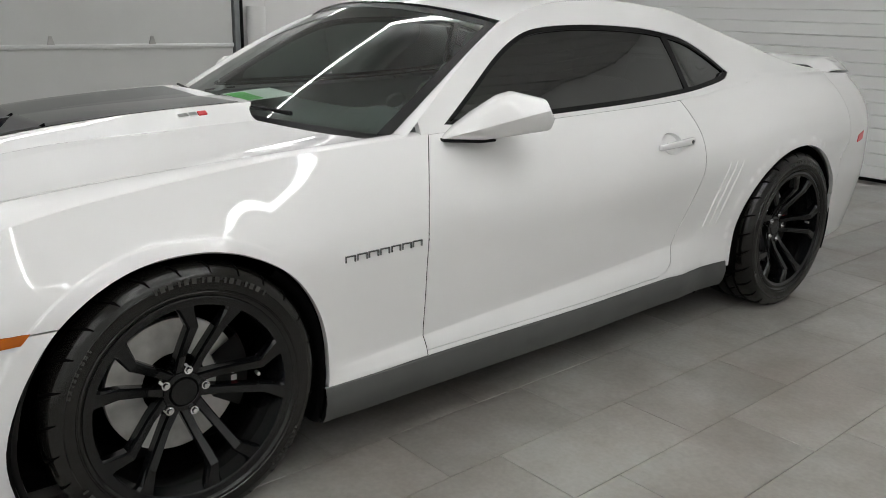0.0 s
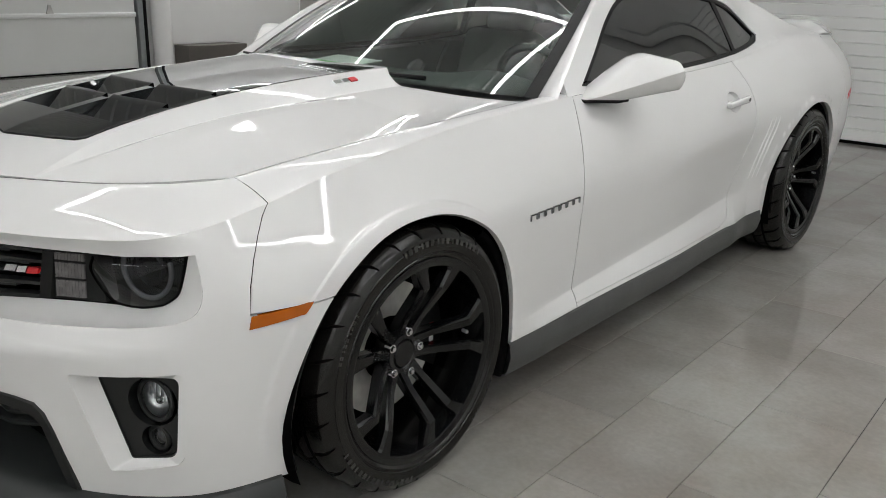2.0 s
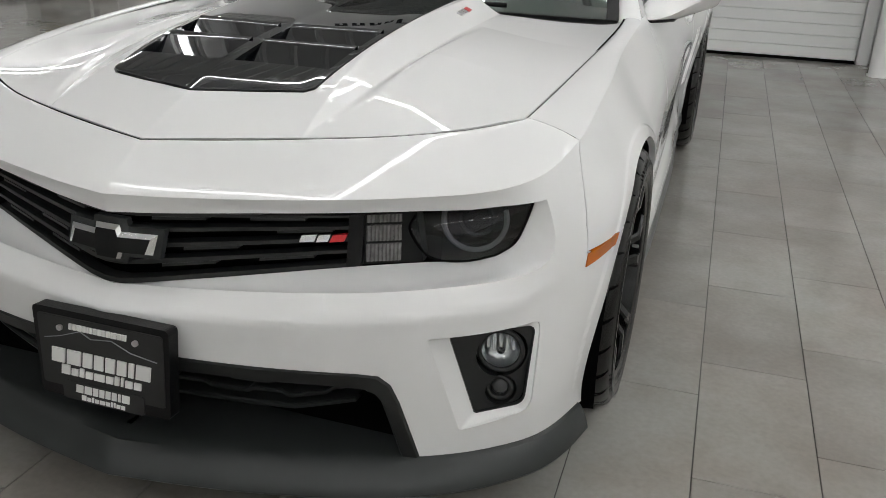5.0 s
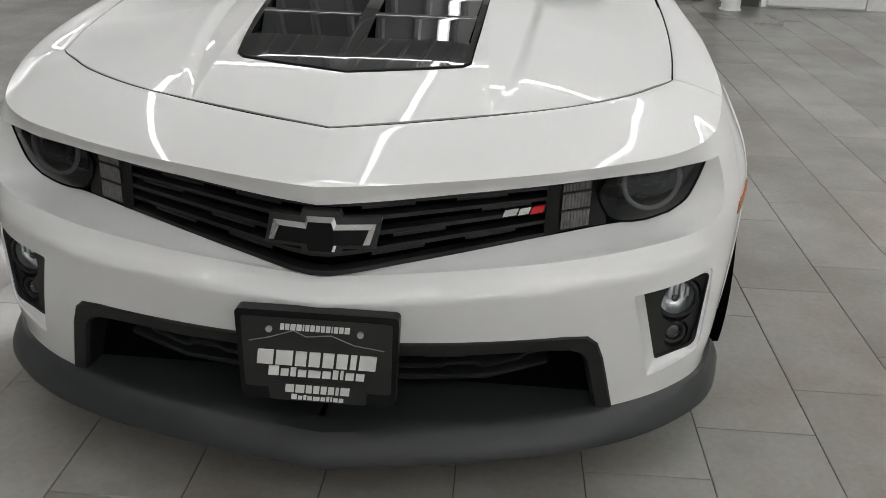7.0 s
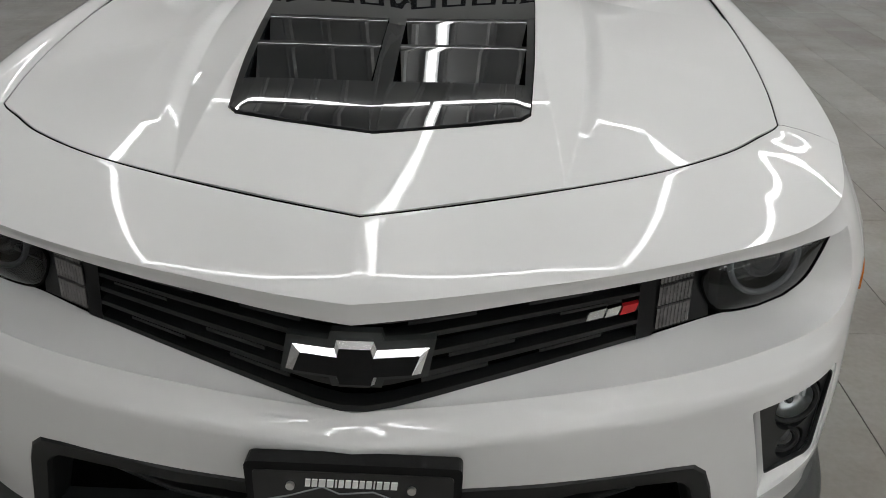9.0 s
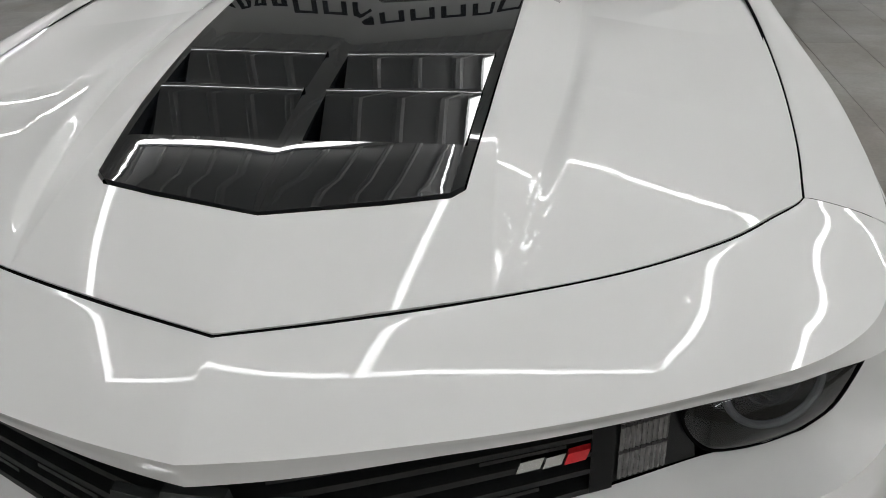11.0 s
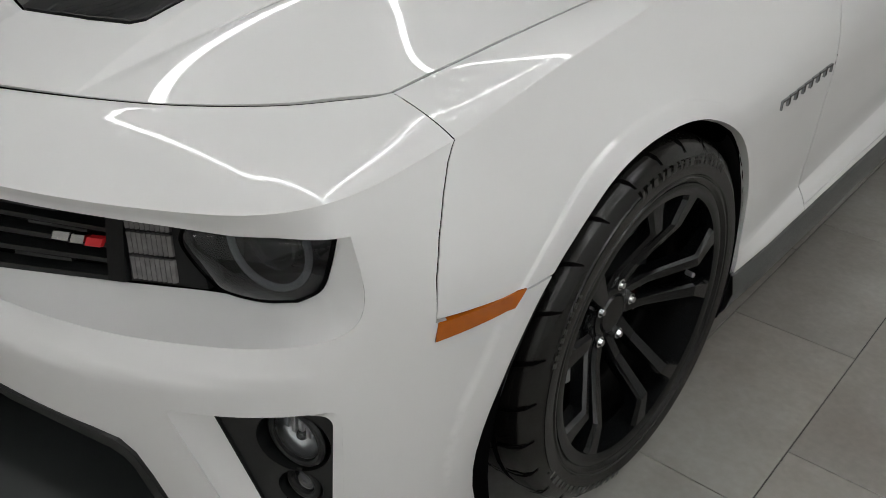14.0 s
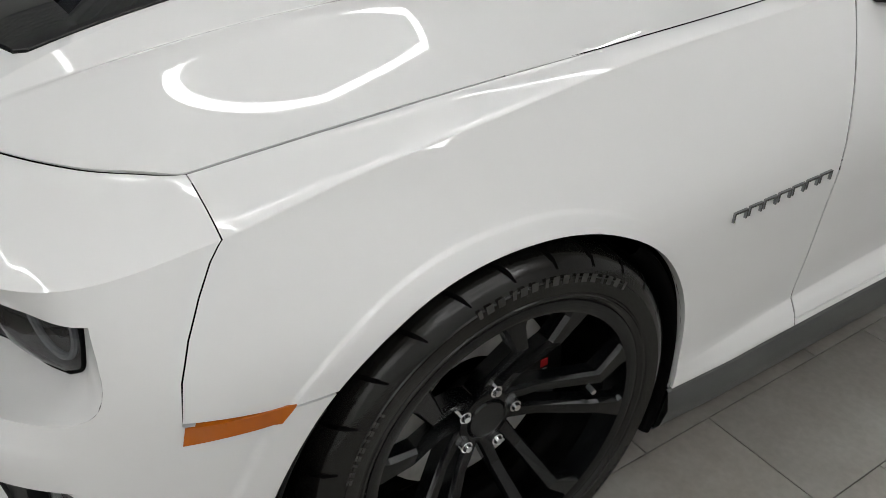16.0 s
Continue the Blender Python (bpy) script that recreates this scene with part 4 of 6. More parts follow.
def upper(uv):
    """Side of the cabin: (length, height) to a place."""
    y, z = uv[:, 0], uv[:, 1]
    h = np.maximum(z - top_zc(y), -.02)
    k = np.clip((y - 2.2) / .5, 0, 1)
    k = k * k * (3 - 2 * k)
    x = top_x(y) - .46 * h - .28 * h * h - k * .075 * (1 - np.exp(-np.maximum(h, 0) / .05))
    return np.c_[x, y, z]


ys = np.linspace(.80, 3.30, 70)
low_edge = np.c_[ys, top_zc(ys) + np.where(ys < 2.16, .001, -.0012)]
high_edge = np.c_[ys, np.maximum(rail_z(ys), top_zc(ys) + .004)]
side_outline = np.vstack([low_edge, high_edge[::-1]])
glass_top = catmull([(.90, .955), (1.05, 1.05), (1.22, 1.155), (1.38, 1.222), (1.55, 1.245), (1.8, 1.25), (2.08, 1.235), (2.3, 1.195), (2.48, 1.125), (2.575, 1.06)], 6)
glass_low = catmull([(2.575, 1.058), (2.5, 1.03), (2.3, 1.003), (2.1, .985), (1.8, .967), (1.41, .955), (.90, .948)], 6)
glass_outline = np.vstack([glass_top, glass_low[1:-1]])
cabin_side = panel("cabin_side", side_outline, [glass_outline], upper, .018, PAINT, car, "glossy white roof pillar and rail", flip=False, rim=.02)


def inset(fn, depth):
    def moved(uv):
        return fn(uv) - np.array([depth, 0, 0])
    return moved


def ring(outline, width):
    c = outline.mean(0)
    nxt, prv = np.roll(outline, -1, 0), np.roll(outline, 1, 0)
    t = nxt - prv
    n = np.c_[-t[:, 1], t[:, 0]]
    n /= np.maximum(np.linalg.norm(n, axis=1), 1e-9)[:, None]
    n *= np.sign(((c - outline) * n).sum(1))[:, None]
    return outline + n * width


frame_in = ring(glass_outline, .016)
window_seal = panel("window_seal", glass_outline, [frame_in], inset(upper, .004), .02, SATIN_BLACK, cabin_side, "black rubber window seal", rim=.02)
split = 2.185
front_cut = np.vstack([glass_top[glass_top[:, 0] < split - .012], [(split - .03, 1.215), (split + .022, .995)], glass_low[glass_low[:, 0] < split]])
rear_cut = np.vstack([[(split + .002, 1.218)], glass_top[glass_top[:, 0] > split + .03], glass_low[glass_low[:, 0] > split + .06], [(split + .045, .998)]])
side_window = panel("side_window", front_cut, [], inset(upper, .012), .03, SIDE_GLASS, cabin_side, "dark tinted side glass", rim=.004)
quarter_window = panel("quarter_window", rear_cut, [], inset(upper, .012), .03, SIDE_GLASS, cabin_side, "dark tinted quarter glass", rim=.004)
bm = bmesh.new()
slab(bm, [upper(np.array([q]))[0] - np.array([.006, 0, 0]) for q in ((split - .032, 1.222), (split + .004, 1.222), (split + .047, .990), (split + .020, .990))], (-.02, 0, 0))
part("window_post", bm, SATIN_BLACK, cabin_side, smooth=False)

# roof, windscreen, rear glass and deck
WS_TOP_Y = 1.31
roof_rows = []
for y in np.linspace(WS_TOP_Y, 2.42, 26):
    z = float(rail_z(np.array([y]))[0])
    x = float(upper(np.array([[y, z]]))[0, 0])
    u = np.linspace(-1, 1, 31)
    bow = -.09 * (1 - u * u) * np.clip((1.9 - y) / .59, 0, 1) + .10 * (1 - u * u) * np.clip((y - 1.9) / .5, 0, 1)
    roof_rows.append(np.c_[u * x, y + bow, z + (.032 + .028 * np.clip((1.6 - y) / .29, 0, 1)) * (1 - np.abs(u) ** 2.2)])
roof = loft("roof", roof_rows, PAINT, car, "glossy white roof")


def pillar_edge(t):
    """The windscreen's side edge, from its foot to the roof."""
    y = .80 + (WS_TOP_Y - .80) * t
    z = float(rail_z(np.array([y]))[0])
    p = upper(np.array([[y, z]]))[0]
    return p


def screen_edge(t):
    """The glass edge beside the pillar."""
    a, b = np.array([.742, .738, .926]), np.array([.592, 1.30, 1.252])
    return a + (b - a) * t + np.array([.012, 0, .012]) * math.sin(math.pi * t)


screen_rows = []
for t in np.linspace(0, 1, 26):
    g = screen_edge(t)
    u = np.linspace(-1, 1, 41)
    arc = 1 - np.abs(u) ** 2.1
    screen_rows.append(np.c_[u * g[0], g[1] - (.235 - .145 * t) * arc, g[2] + (.030 + .030 * t) * arc - .003])
windscreen = loft("windscreen", screen_rows, WINDSCREEN, car, "clear windscreen mirroring the ceiling lights")
windscreen.visible_shadow = False
pill = []
for t in np.linspace(-.14, 1, 44):
    e, g = pillar_edge(t), screen_edge(t)
    mid = (e + g) / 2 + np.array([.004, -.008, .010])
    row = [(1 - v) ** 2 * e + 2 * v * (1 - v) * mid + v * v * g for v in np.linspace(0, 1, 6)]
    pill.append(np.array(row + [g + np.array([-.006, .012, -.014])]))
a_pillar = loft("a_pillar", pill, PAINT, cabin_side, "", False, 60)
# black ceramic edge of the glass
edge_band = []
for k, t in enumerate(np.linspace(0, 1, 26)):
    r = screen_rows[k]
    edge_band.append(np.array([r[-1], r[-1] * .6 + r[-2] * .4, r[-2]]) + np.array([0, -.0012, .0016]))
loft("glass_border", edge_band, SATIN_BLACK, windscreen, "black glass border")
loft("glass_border", [b_ * np.array([-1, 1, 1]) for b_ in edge_band], SATIN_BLACK, windscreen, "black glass border", True)
top_band = [screen_rows[-1] + np.array([0, 0, .0016]), screen_rows[-2] + np.array([0, 0, .0018]), screen_rows[-3] * .3 + screen_rows[-2] * .7 + np.array([0, 0, .0018])]
loft("glass_border", top_band, SATIN_BLACK, windscreen, "black glass border")
rear_rows = []
for t in np.linspace(0, 1, 16):
    y = 2.42 + (3.12 - 2.42) * t
    z = float(rail_z(np.array([y]))[0])
    x = float(upper(np.array([[y, z]]))[0, 0]) - .05 - .05 * t
    u = np.linspace(-1, 1, 25)
    rear_rows.append(np.c_[u * x, y + .10 * (1 - u * u), z + .03 * (1 - u * u) * (1 - .6 * t)])
rear_window = loft("rear_window", rear_rows, SIDE_GLASS, car, "dark tinted rear glass")
for_rows = []
for t in np.linspace(0, 1, 16):
    y = 2.42 + (3.12 - 2.42) * t
    z = float(rail_z(np.array([y]))[0])
    e = upper(np.array([[y, z]]))[0]
    i = rear_rows[int(round(t * 15))][-1]
    for_rows.append(np.array([e, e * .5 + i * .5 + np.array([0, 0, .004]), i + np.array([0, 0, -.004])]))
sail = loft("sail_panel", for_rows, PAINT, cabin_side)
deck_rows = []
for t in np.linspace(0, 1, 14):
    y = 3.10 + (3.86 - 3.10) * t
    yy = min(y, 3.58)
    e = crease(np.array([float(s_of_y(yy)) if y < 3.58 else float(s_of_y(3.58)) + (y - 3.58) * 1.2]))[0]
    u = np.linspace(-1, 1, 25)
    deck_rows.append(np.c_[u * max(e[0], .3), e[1] + .10 * (1 - u * u) * (1 - t) + (y - e[1]) * (1 - np.abs(u) ** 4) * .9, e[2] + .022 * (1 - u ** 4)])
deck = loft("deck_lid", deck_rows, PAINT, car, "glossy white boot lid")
# spoiler blade on the deck
spoiler_rows = []
for u in np.linspace(-1, 1, 33):
    x = .74 * u
    drop = .045 * np.clip((abs(u) - .86) / .14, 0, 1) ** 1.5
    y0 = 3.40 - .02 * u * u
    spoiler_rows.append(np.array([(x, y0, 1.068 - drop), (x, y0 + .05, 1.084 - drop), (x, y0 + .15, 1.099 - drop * 1.2), (x, y0 + .255, 1.104 - drop * 1.5), (x, y0 + .26, 1.096 - drop * 1.5),
                                  (x, y0 + .2, 1.072 - drop), (x, y0 + .05, 1.054 - drop), (x, y0, 1.068 - drop)]))
spoiler = loft("spoiler", spoiler_rows, PAINT, car, "white rear spoiler blade", False, 50)
for sx in (-.6, .6):
    part("spoiler_foot", box(bmesh.new(), (sx - .05, 3.45, 1.0), (sx + .05, 3.58, 1.07), .008), PAINT, spoiler)

# ---- sill, lip, mouth, grille, lamps ----
sill_s = np.linspace(float(s_of_y(.378)), float(s_of_y(2.42)), 60)
rows_ = []
for z, d in ((.281, -.004), (.276, .003), (.235, .010), (.19, -.001), (.168, -.014), (.162, -.03), (.19, -.10)):
    p = shell(np.c_[sill_s, np.full(60, .281)])
    top = np.interp(sill_s, [sill_s[0], float(s_of_y(.74)), sill_s[-1]], [.276, .281, .281])
    p[:, 2] = top + (z - .281)
    p[:, 0] += d
    rows_.append(p)
sill = loft("side_sill", rows_, SILL_GREY, car, "dark grey side sill", False, 25)

# front lip
lip_s = np.linspace(0, float(s_of_y(-.43)), 60)
lip_right = []
for d, z in ((-.20, .203), (-.01, .203), (.016, .197), (.036, .184), (.053, .166), (.065, .148), (.066, .143), (.058, .135), (0, .130), (-.2, .13)):
    p = shell(np.c_[lip_s, np.full(60, .2)])
    tx = np.interp(lip_s, PLAN_S, PLAN_T[:, 0])
    ty = np.interp(lip_s, PLAN_S, PLAN_T[:, 1])
    ln = np.hypot(tx, ty)
    k = 1 - .62 * np.clip((lip_s - .45) / .75, 0, 1)
    p[:, 0] += ty / ln * d * k
    p[:, 1] += -tx / ln * d * k
    p[:, 2] = z + .004 * np.clip((lip_s - .6) / .5, 0, 1)
    if d > 0:
        p[:, 1] -= .022 * np.clip(1 - p[:, 0] / .40, 0, 1)
    if d < -.1:
        p[:, 0] = np.minimum(p[:, 0], np.maximum(p[:, 0], 0))
    lip_right.append(p)
lip_rows = [np.vstack([(r * np.array([-1, 1, 1]))[::-1][:-1], r]) for r in lip_right]
lip = loft("front_lip", lip_rows, TRIM_GREY, front_bumper, "dark grey front splitter lip", True, 25)


def frame_between(name, outer, inner, mat, parent, label="", flip=False, sharp=30):
    rows3 = [np.vstack([o, o[:1]]) for o in (outer, inner)]
    return loft(name, rows3, mat, parent, label, flip, sharp)


# lower mouth: black trim band, a near-black sheet for the throat's shade, and bars
def mouth_ring(w, depth):
    pts = []
    xs = [(.625 - w * 1.0, .2), (.585 - w, .34), (.568 - w * .9, .382 - w * .7), (.545 - w * .8, .402 - w), (.5 - w * .8, .406 - w), (.3, .404 - w), (.15, .4035 - w), (0, .403 - w)]
    line = np.array([(float(s_of_x(x)), z) for x, z in xs])
    p = shell(line)
    p[:, 1] += depth
    q = (p * np.array([-1, 1, 1]))[::-1][1:]
    return np.vstack([p, q])


mouth_trim = loft("mouth_trim", [mouth_ring(0, .001), mouth_ring(.004, -.004), mouth_ring(.034, .002), mouth_ring(.04, .012), mouth_ring(.05, .11)], TRIM_DARK, front_bumper, "satin black lower intake surround", False, 25)
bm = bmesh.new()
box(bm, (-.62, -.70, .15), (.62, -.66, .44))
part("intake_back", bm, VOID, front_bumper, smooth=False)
for k, z in enumerate((.350, .322, .294, .266)):
    pts = []
    for x in np.linspace(-.47, .47, 141):
        place = (abs(x) + .05 * k) % .17
        wave = .008 * np.clip(min(place, .085 - place) / .012, 0, 1) * (k != 3)
        yy = float(shell(np.array([[float(s_of_x(x)), .3]]))[0, 1]) + .09
        bend = .030 * np.clip((abs(x) - .34) / .13, 0, 1)
        pts.append((x, yy, z + wave + bend))
    pts = np.array(pts)
    loft("intake_bar", [pts + np.array([0, .03, .006]), pts + np.array([0, -.012, .006]), pts + np.array([0, -.016, .003]), pts + np.array([0, -.012, -.006]), pts + np.array([0, .03, -.006])], TRIM_GREY, front_bumper, "", True, 20)

# recess between the bumper opening and the grille and lamps
inner_low = catmull([(0, -.868, .538), (.2, -.805, .560), (.448, -.700, .583), (.588, -.622, .586), (.66, -.594, .588), (.715, -.575, .603)], 10)
inner_out = catmull([(.715, -.575, .603), (.750, -.562, .630), (.768, -.557, .672), (.782, -.553, .722)], 8)
inner_top = catmull([(.782, -.553, .722), (.66, -.60, .709), (.548, -.645, .700), (.443, -.69, .694), (.2, -.79, .690), (0, -.838, .690)], 10)
inner_half = np.vstack([by_length(inner_low, 40), by_length(inner_out, 14)[1:], by_length(inner_top, 40)[1:]])
gr = g_right
cut = 20
outer_low = shell(by_length(gr[:cut + 1], 40))
outer_out = shell(by_length(gr[cut:42], 14))
outer_top = shell(by_length(np.vstack([gr[41:], [(0, .69)]]), 40))
outer_half = np.vstack([outer_low, outer_out[1:], outer_top[1:]])
rec = []
for t in np.linspace(0, 1, 9):
    p = outer_half * (1 - t) + inner_half * t
    sag = np.zeros(len(p))
    sag[:46] = -.010 * math.sin(math.pi * t) * np.clip(np.abs(np.linspace(0, 1, 46)) * 1.6, 0, 1)
    p[:, 2] += sag
    rec.append(p)
recess = loft("lamp_recess", rec, PAINT, front_bumper, "", True, 50)
mirrored(recess)

# upper grille: flat frame and stepped bars before a near-black sheet for shade
GRILLE_X = .455


def grille_plane(x, z):
    """y of the grille's face at a place."""
    ax = abs(x)
    return -.868 + .16 * ax + .46 * max(ax - .05, 0) ** 1.15 * .55 + (z - .54) * .18


def grille_z(x, f):
    """Height at a share f of the grille's opening."""
    low = np.interp(abs(x), [0, .2, .448], [.540, .562, .586])
    return low + (.688 - low) * f


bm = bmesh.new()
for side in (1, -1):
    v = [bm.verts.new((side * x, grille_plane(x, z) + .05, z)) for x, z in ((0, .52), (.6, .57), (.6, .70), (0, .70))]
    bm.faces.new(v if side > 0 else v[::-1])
part("grille_back", bm, VOID, front_bumper, "near-black sheet for the shade behind the grille", smooth=False)


def grille_bar(f0, f1, x0, x1, proud=.0, thick=.03, name="grille_bar"):
    xs = np.linspace(x0, x1, 24)
    rws = []
    for f, dy in ((f0, thick), (f0, 0), (f1, 0), (f1, thick)):
        rws.append(np.array([(x, grille_plane(x, float(grille_z(x, f))) - proud + dy, float(grille_z(x, f))) for x in xs]))
    return loft(name, rws, TRIM_DARK, front_bumper, "", True, 30)


for f0, f1 in ((.0, .07), (.27, .335), (.50, .565), (.73, .79), (.95, 1.0)):
    grille_bar(f0, f1, -GRILLE_X, GRILLE_X, .004)
for side in (1, -1):
    for xa, xb, f0, f1 in ((.10, .20, .225, .27), (.28, .38, .225, .27), (.14, .24, .455, .50), (.31, .41, .69, .73), (.08, .18, .91, .95), (.26, .36, .91, .95)):
        grille_bar(f0, f1, *sorted((side * xa, side * xb)), .006, .02, "grille_step")
    xs = (.445, .465)
    bm = bmesh.new()
    slab(bm, [(side * x, grille_plane(x, z) - .006, z) for x, z in ((.44, .586), (.468, .588), (.468, .692), (.44, .69))], (0, .04, 0))
    part("grille_end", bm, SATIN_BLACK, front_bumper, smooth=False)
    # turn signal block
    bm = bmesh.new()
    slab(bm, [(side * x, y, z) for x, y, z in ((.462, -.690, .586), (.575, -.628, .588), (.56, -.630, .700), (.462, -.680, .694))], (0, .03, 0))
    block = part("signal_housing", bm, SATIN_BLACK, front_bumper, "black turn signal housing", smooth=False)
    for z0, z1 in ((.594, .631), (.637, .670), (.676, .692)):
        n_rib = 9
        for k in range(n_rib):
            x0 = .474 + k * .0068
            y_at = lambda x, z: -.694 + (x - .462) * .56 + (z - .586) * .06
            bm = bmesh.new()
            slab(bm, [(side * x, y_at(x, z) - d, z) for x, z, d in ((x0, z0, .001), (x0 + .0034, z0, .0035), (x0 + .0064, z0, .001), (x0 + .0064, z1, .001), (x0 + .0034, z1, .0035), (x0, z1, .001))], (0, .006, 0))
            part("lens_rib", bm, SIGNAL, block, "ribbed smoked lens", smooth=False)

# headlamp: housing bowl, ring, projector, cover lens
lamp_edge = np.vstack([by_length(catmull([(.560, -.64, .692), (.548, -.642, .66), (.570, -.628, .612), (.60, -.617, .590), (.66, -.594, .588), (.715, -.575, .603)], 8), 30),
                       by_length(inner_out, 10)[1:], by_length(catmull([(.782, -.553, .722), (.66, -.60, .706), (.560, -.64, .692)], 8), 16)[1:-1]])
cen = lamp_edge.mean(0)
lens_rows = []
for t in np.linspace(0, 1, 8):
    p = lamp_edge * (1 - t) + cen * t
    p = p + np.array([.0, -.028, 0]) * (1 - (1 - t) ** 2)
    lens_rows.append(p)
headlight = loft("headlight", [np.vstack([r, r[:1]]) + np.array([0, .075 * (1 - .2 * i / 7), 0]) for i, r in enumerate(lens_rows)], LAMP_DARK, front_bumper, "smoked headlight with a ring and projector", False, 60)
lens = loft("lens", [np.vstack([r, r[:1]]) for r in lens_rows], LENS, headlight, "smoked cover lens", False, 60)
lens.visible_shadow = False
edge_c = np.vstack([lamp_edge, lamp_edge[:1]])
seal = [cen + (edge_c - cen) * k + np.array([0, d, 0]) for k, d in ((1.0, .004), (1.0, -.003), (.975, -.0045), (.955, -.003))]
loft("lens_seal", [r[:40] for r in seal], VOID, headlight, "black lamp seal", False, 50)
rc = Vector((.668, -.590, .676))
aim = Vector((.30, -1, .05)).normalized()
turn = aim.to_track_quat("Z", "Y").to_matrix().to_4x4()


def torus(bm, centre, turn_, radius, wire, arc=(0, 360), n=40, m=8):
    rows4 = []
    for a in np.linspace(radians(arc[0]), radians(arc[1]), n):
        ring_ = []
        for b in np.linspace(0, 2 * math.pi, m, endpoint=False):
            rr = radius + wire * math.cos(b)
            ring_.append(bm.verts.new(turn_ @ Vector((rr * math.cos(a), rr * math.sin(a), wire * math.sin(b))) + centre))
        rows4.append(ring_)
    for r0, r1 in zip(rows4[:-1], rows4[1:]):
        for j in range(m):
            bm.faces.new((r0[j], r1[j], r1[(j + 1) % m], r0[(j + 1) % m]))
    bmesh.ops.recalc_face_normals(bm, faces=bm.faces)
    return bm


part("halo_ring", torus(bmesh.new(), rc + Vector((0, .01, 0)), turn, .064, .0055, (-200, 20)), LAMP_RING, headlight, "pale grey light ring")
bm = bmesh.new()
r = bmesh.ops.create_uvsphere(bm, u_segments=24, v_segments=12, radius=.031)
bmesh.ops.transform(bm, matrix=Matrix.Translation(rc + Vector((0, .03, 0))), verts=r["verts"])
part("projector", bm, TINT_GLASS, headlight, "dark projector lens")
part("projector_rim", torus(bmesh.new(), rc + Vector((0, .018, 0)), turn, .034, .006), LAMP_DARK, headlight)
mirrored(headlight)

# fog pockets: a white chamfer down to a black pocket
fog_ring = rounded([(float(s_of_x(x)), z) for x, z in fog_pts], [.008, .02, .025, .008], 9)
fo = shell(fog_ring)
inner_c = np.array([(.661, -.708, .471), (.816, -.616, .484), (.806, -.628, .303), (.712, -.676, .284)])
fi = rounded(inner_c, [.008, .02, .022, .008], 9)
chamfer = loft("fog_chamfer", [np.vstack([r, r[:1]]) for r in (fo, fo * .9 + fi * .1 + np.array([0, .004, 0]), fi)], PAINT, front_bumper, "", False, 50)
mirrored(chamfer)
fog_c = fi.mean(0)
fog_u = inner_c[1] - inner_c[0]
fog_u = fog_u / np.linalg.norm(fog_u)
fog_n = np.cross(fog_u, (0, 0, 1.0))
fog_n = fog_n / np.linalg.norm(fog_n)
fog_v = np.cross(fog_n, fog_u)


def fog_plane(depth=0.0):
    def place(uv):
        return fog_c + uv[:, :1] * fog_u + uv[:, 1:] * fog_v - fog_n * depth
    return place


def disc_line(centre, r, n=30):
    return np.array([(centre[0] + r * math.cos(a), centre[1] + r * math.sin(a)) for a in np.linspace(0, 2 * math.pi, n, endpoint=False)])


fog_outline = np.c_[(fi - fog_c) @ fog_u, (fi - fog_c) @ fog_v]
pocket_rows = [fi, fi * .985 + fog_c * .015 - fog_n * .001, fi * .97 + fog_c * .03 - fog_n * .008]
pocket = loft("fog_pocket", [np.vstack([r, r[:1]]) for r in pocket_rows], TRIM_DARK, front_bumper, "black fog lamp pocket", False, 30)
BOWLS = ((np.array((.018, .034)), .055, .041, CLEAR, "clear round fog lamp"), (np.array((.014, -.054)), .034, .021, LAMP_DARK, "small dark round lamp"))
plate_line = fog_outline * .972
panel("pocket_plate", plate_line, [disc_line(c_, r_) for c_, r_, *_ in BOWLS], fog_plane(.007), .012, TRIM_DARK, pocket, "black plate with two round bowls", rim=.046, edge=.01, weld=True, hard=40)
nrm = (Vector(fog_n) + Vector((-.25, -.4, .05))).normalized()
fturn = nrm.to_track_quat("Z", "Y").to_matrix().to_4x4()
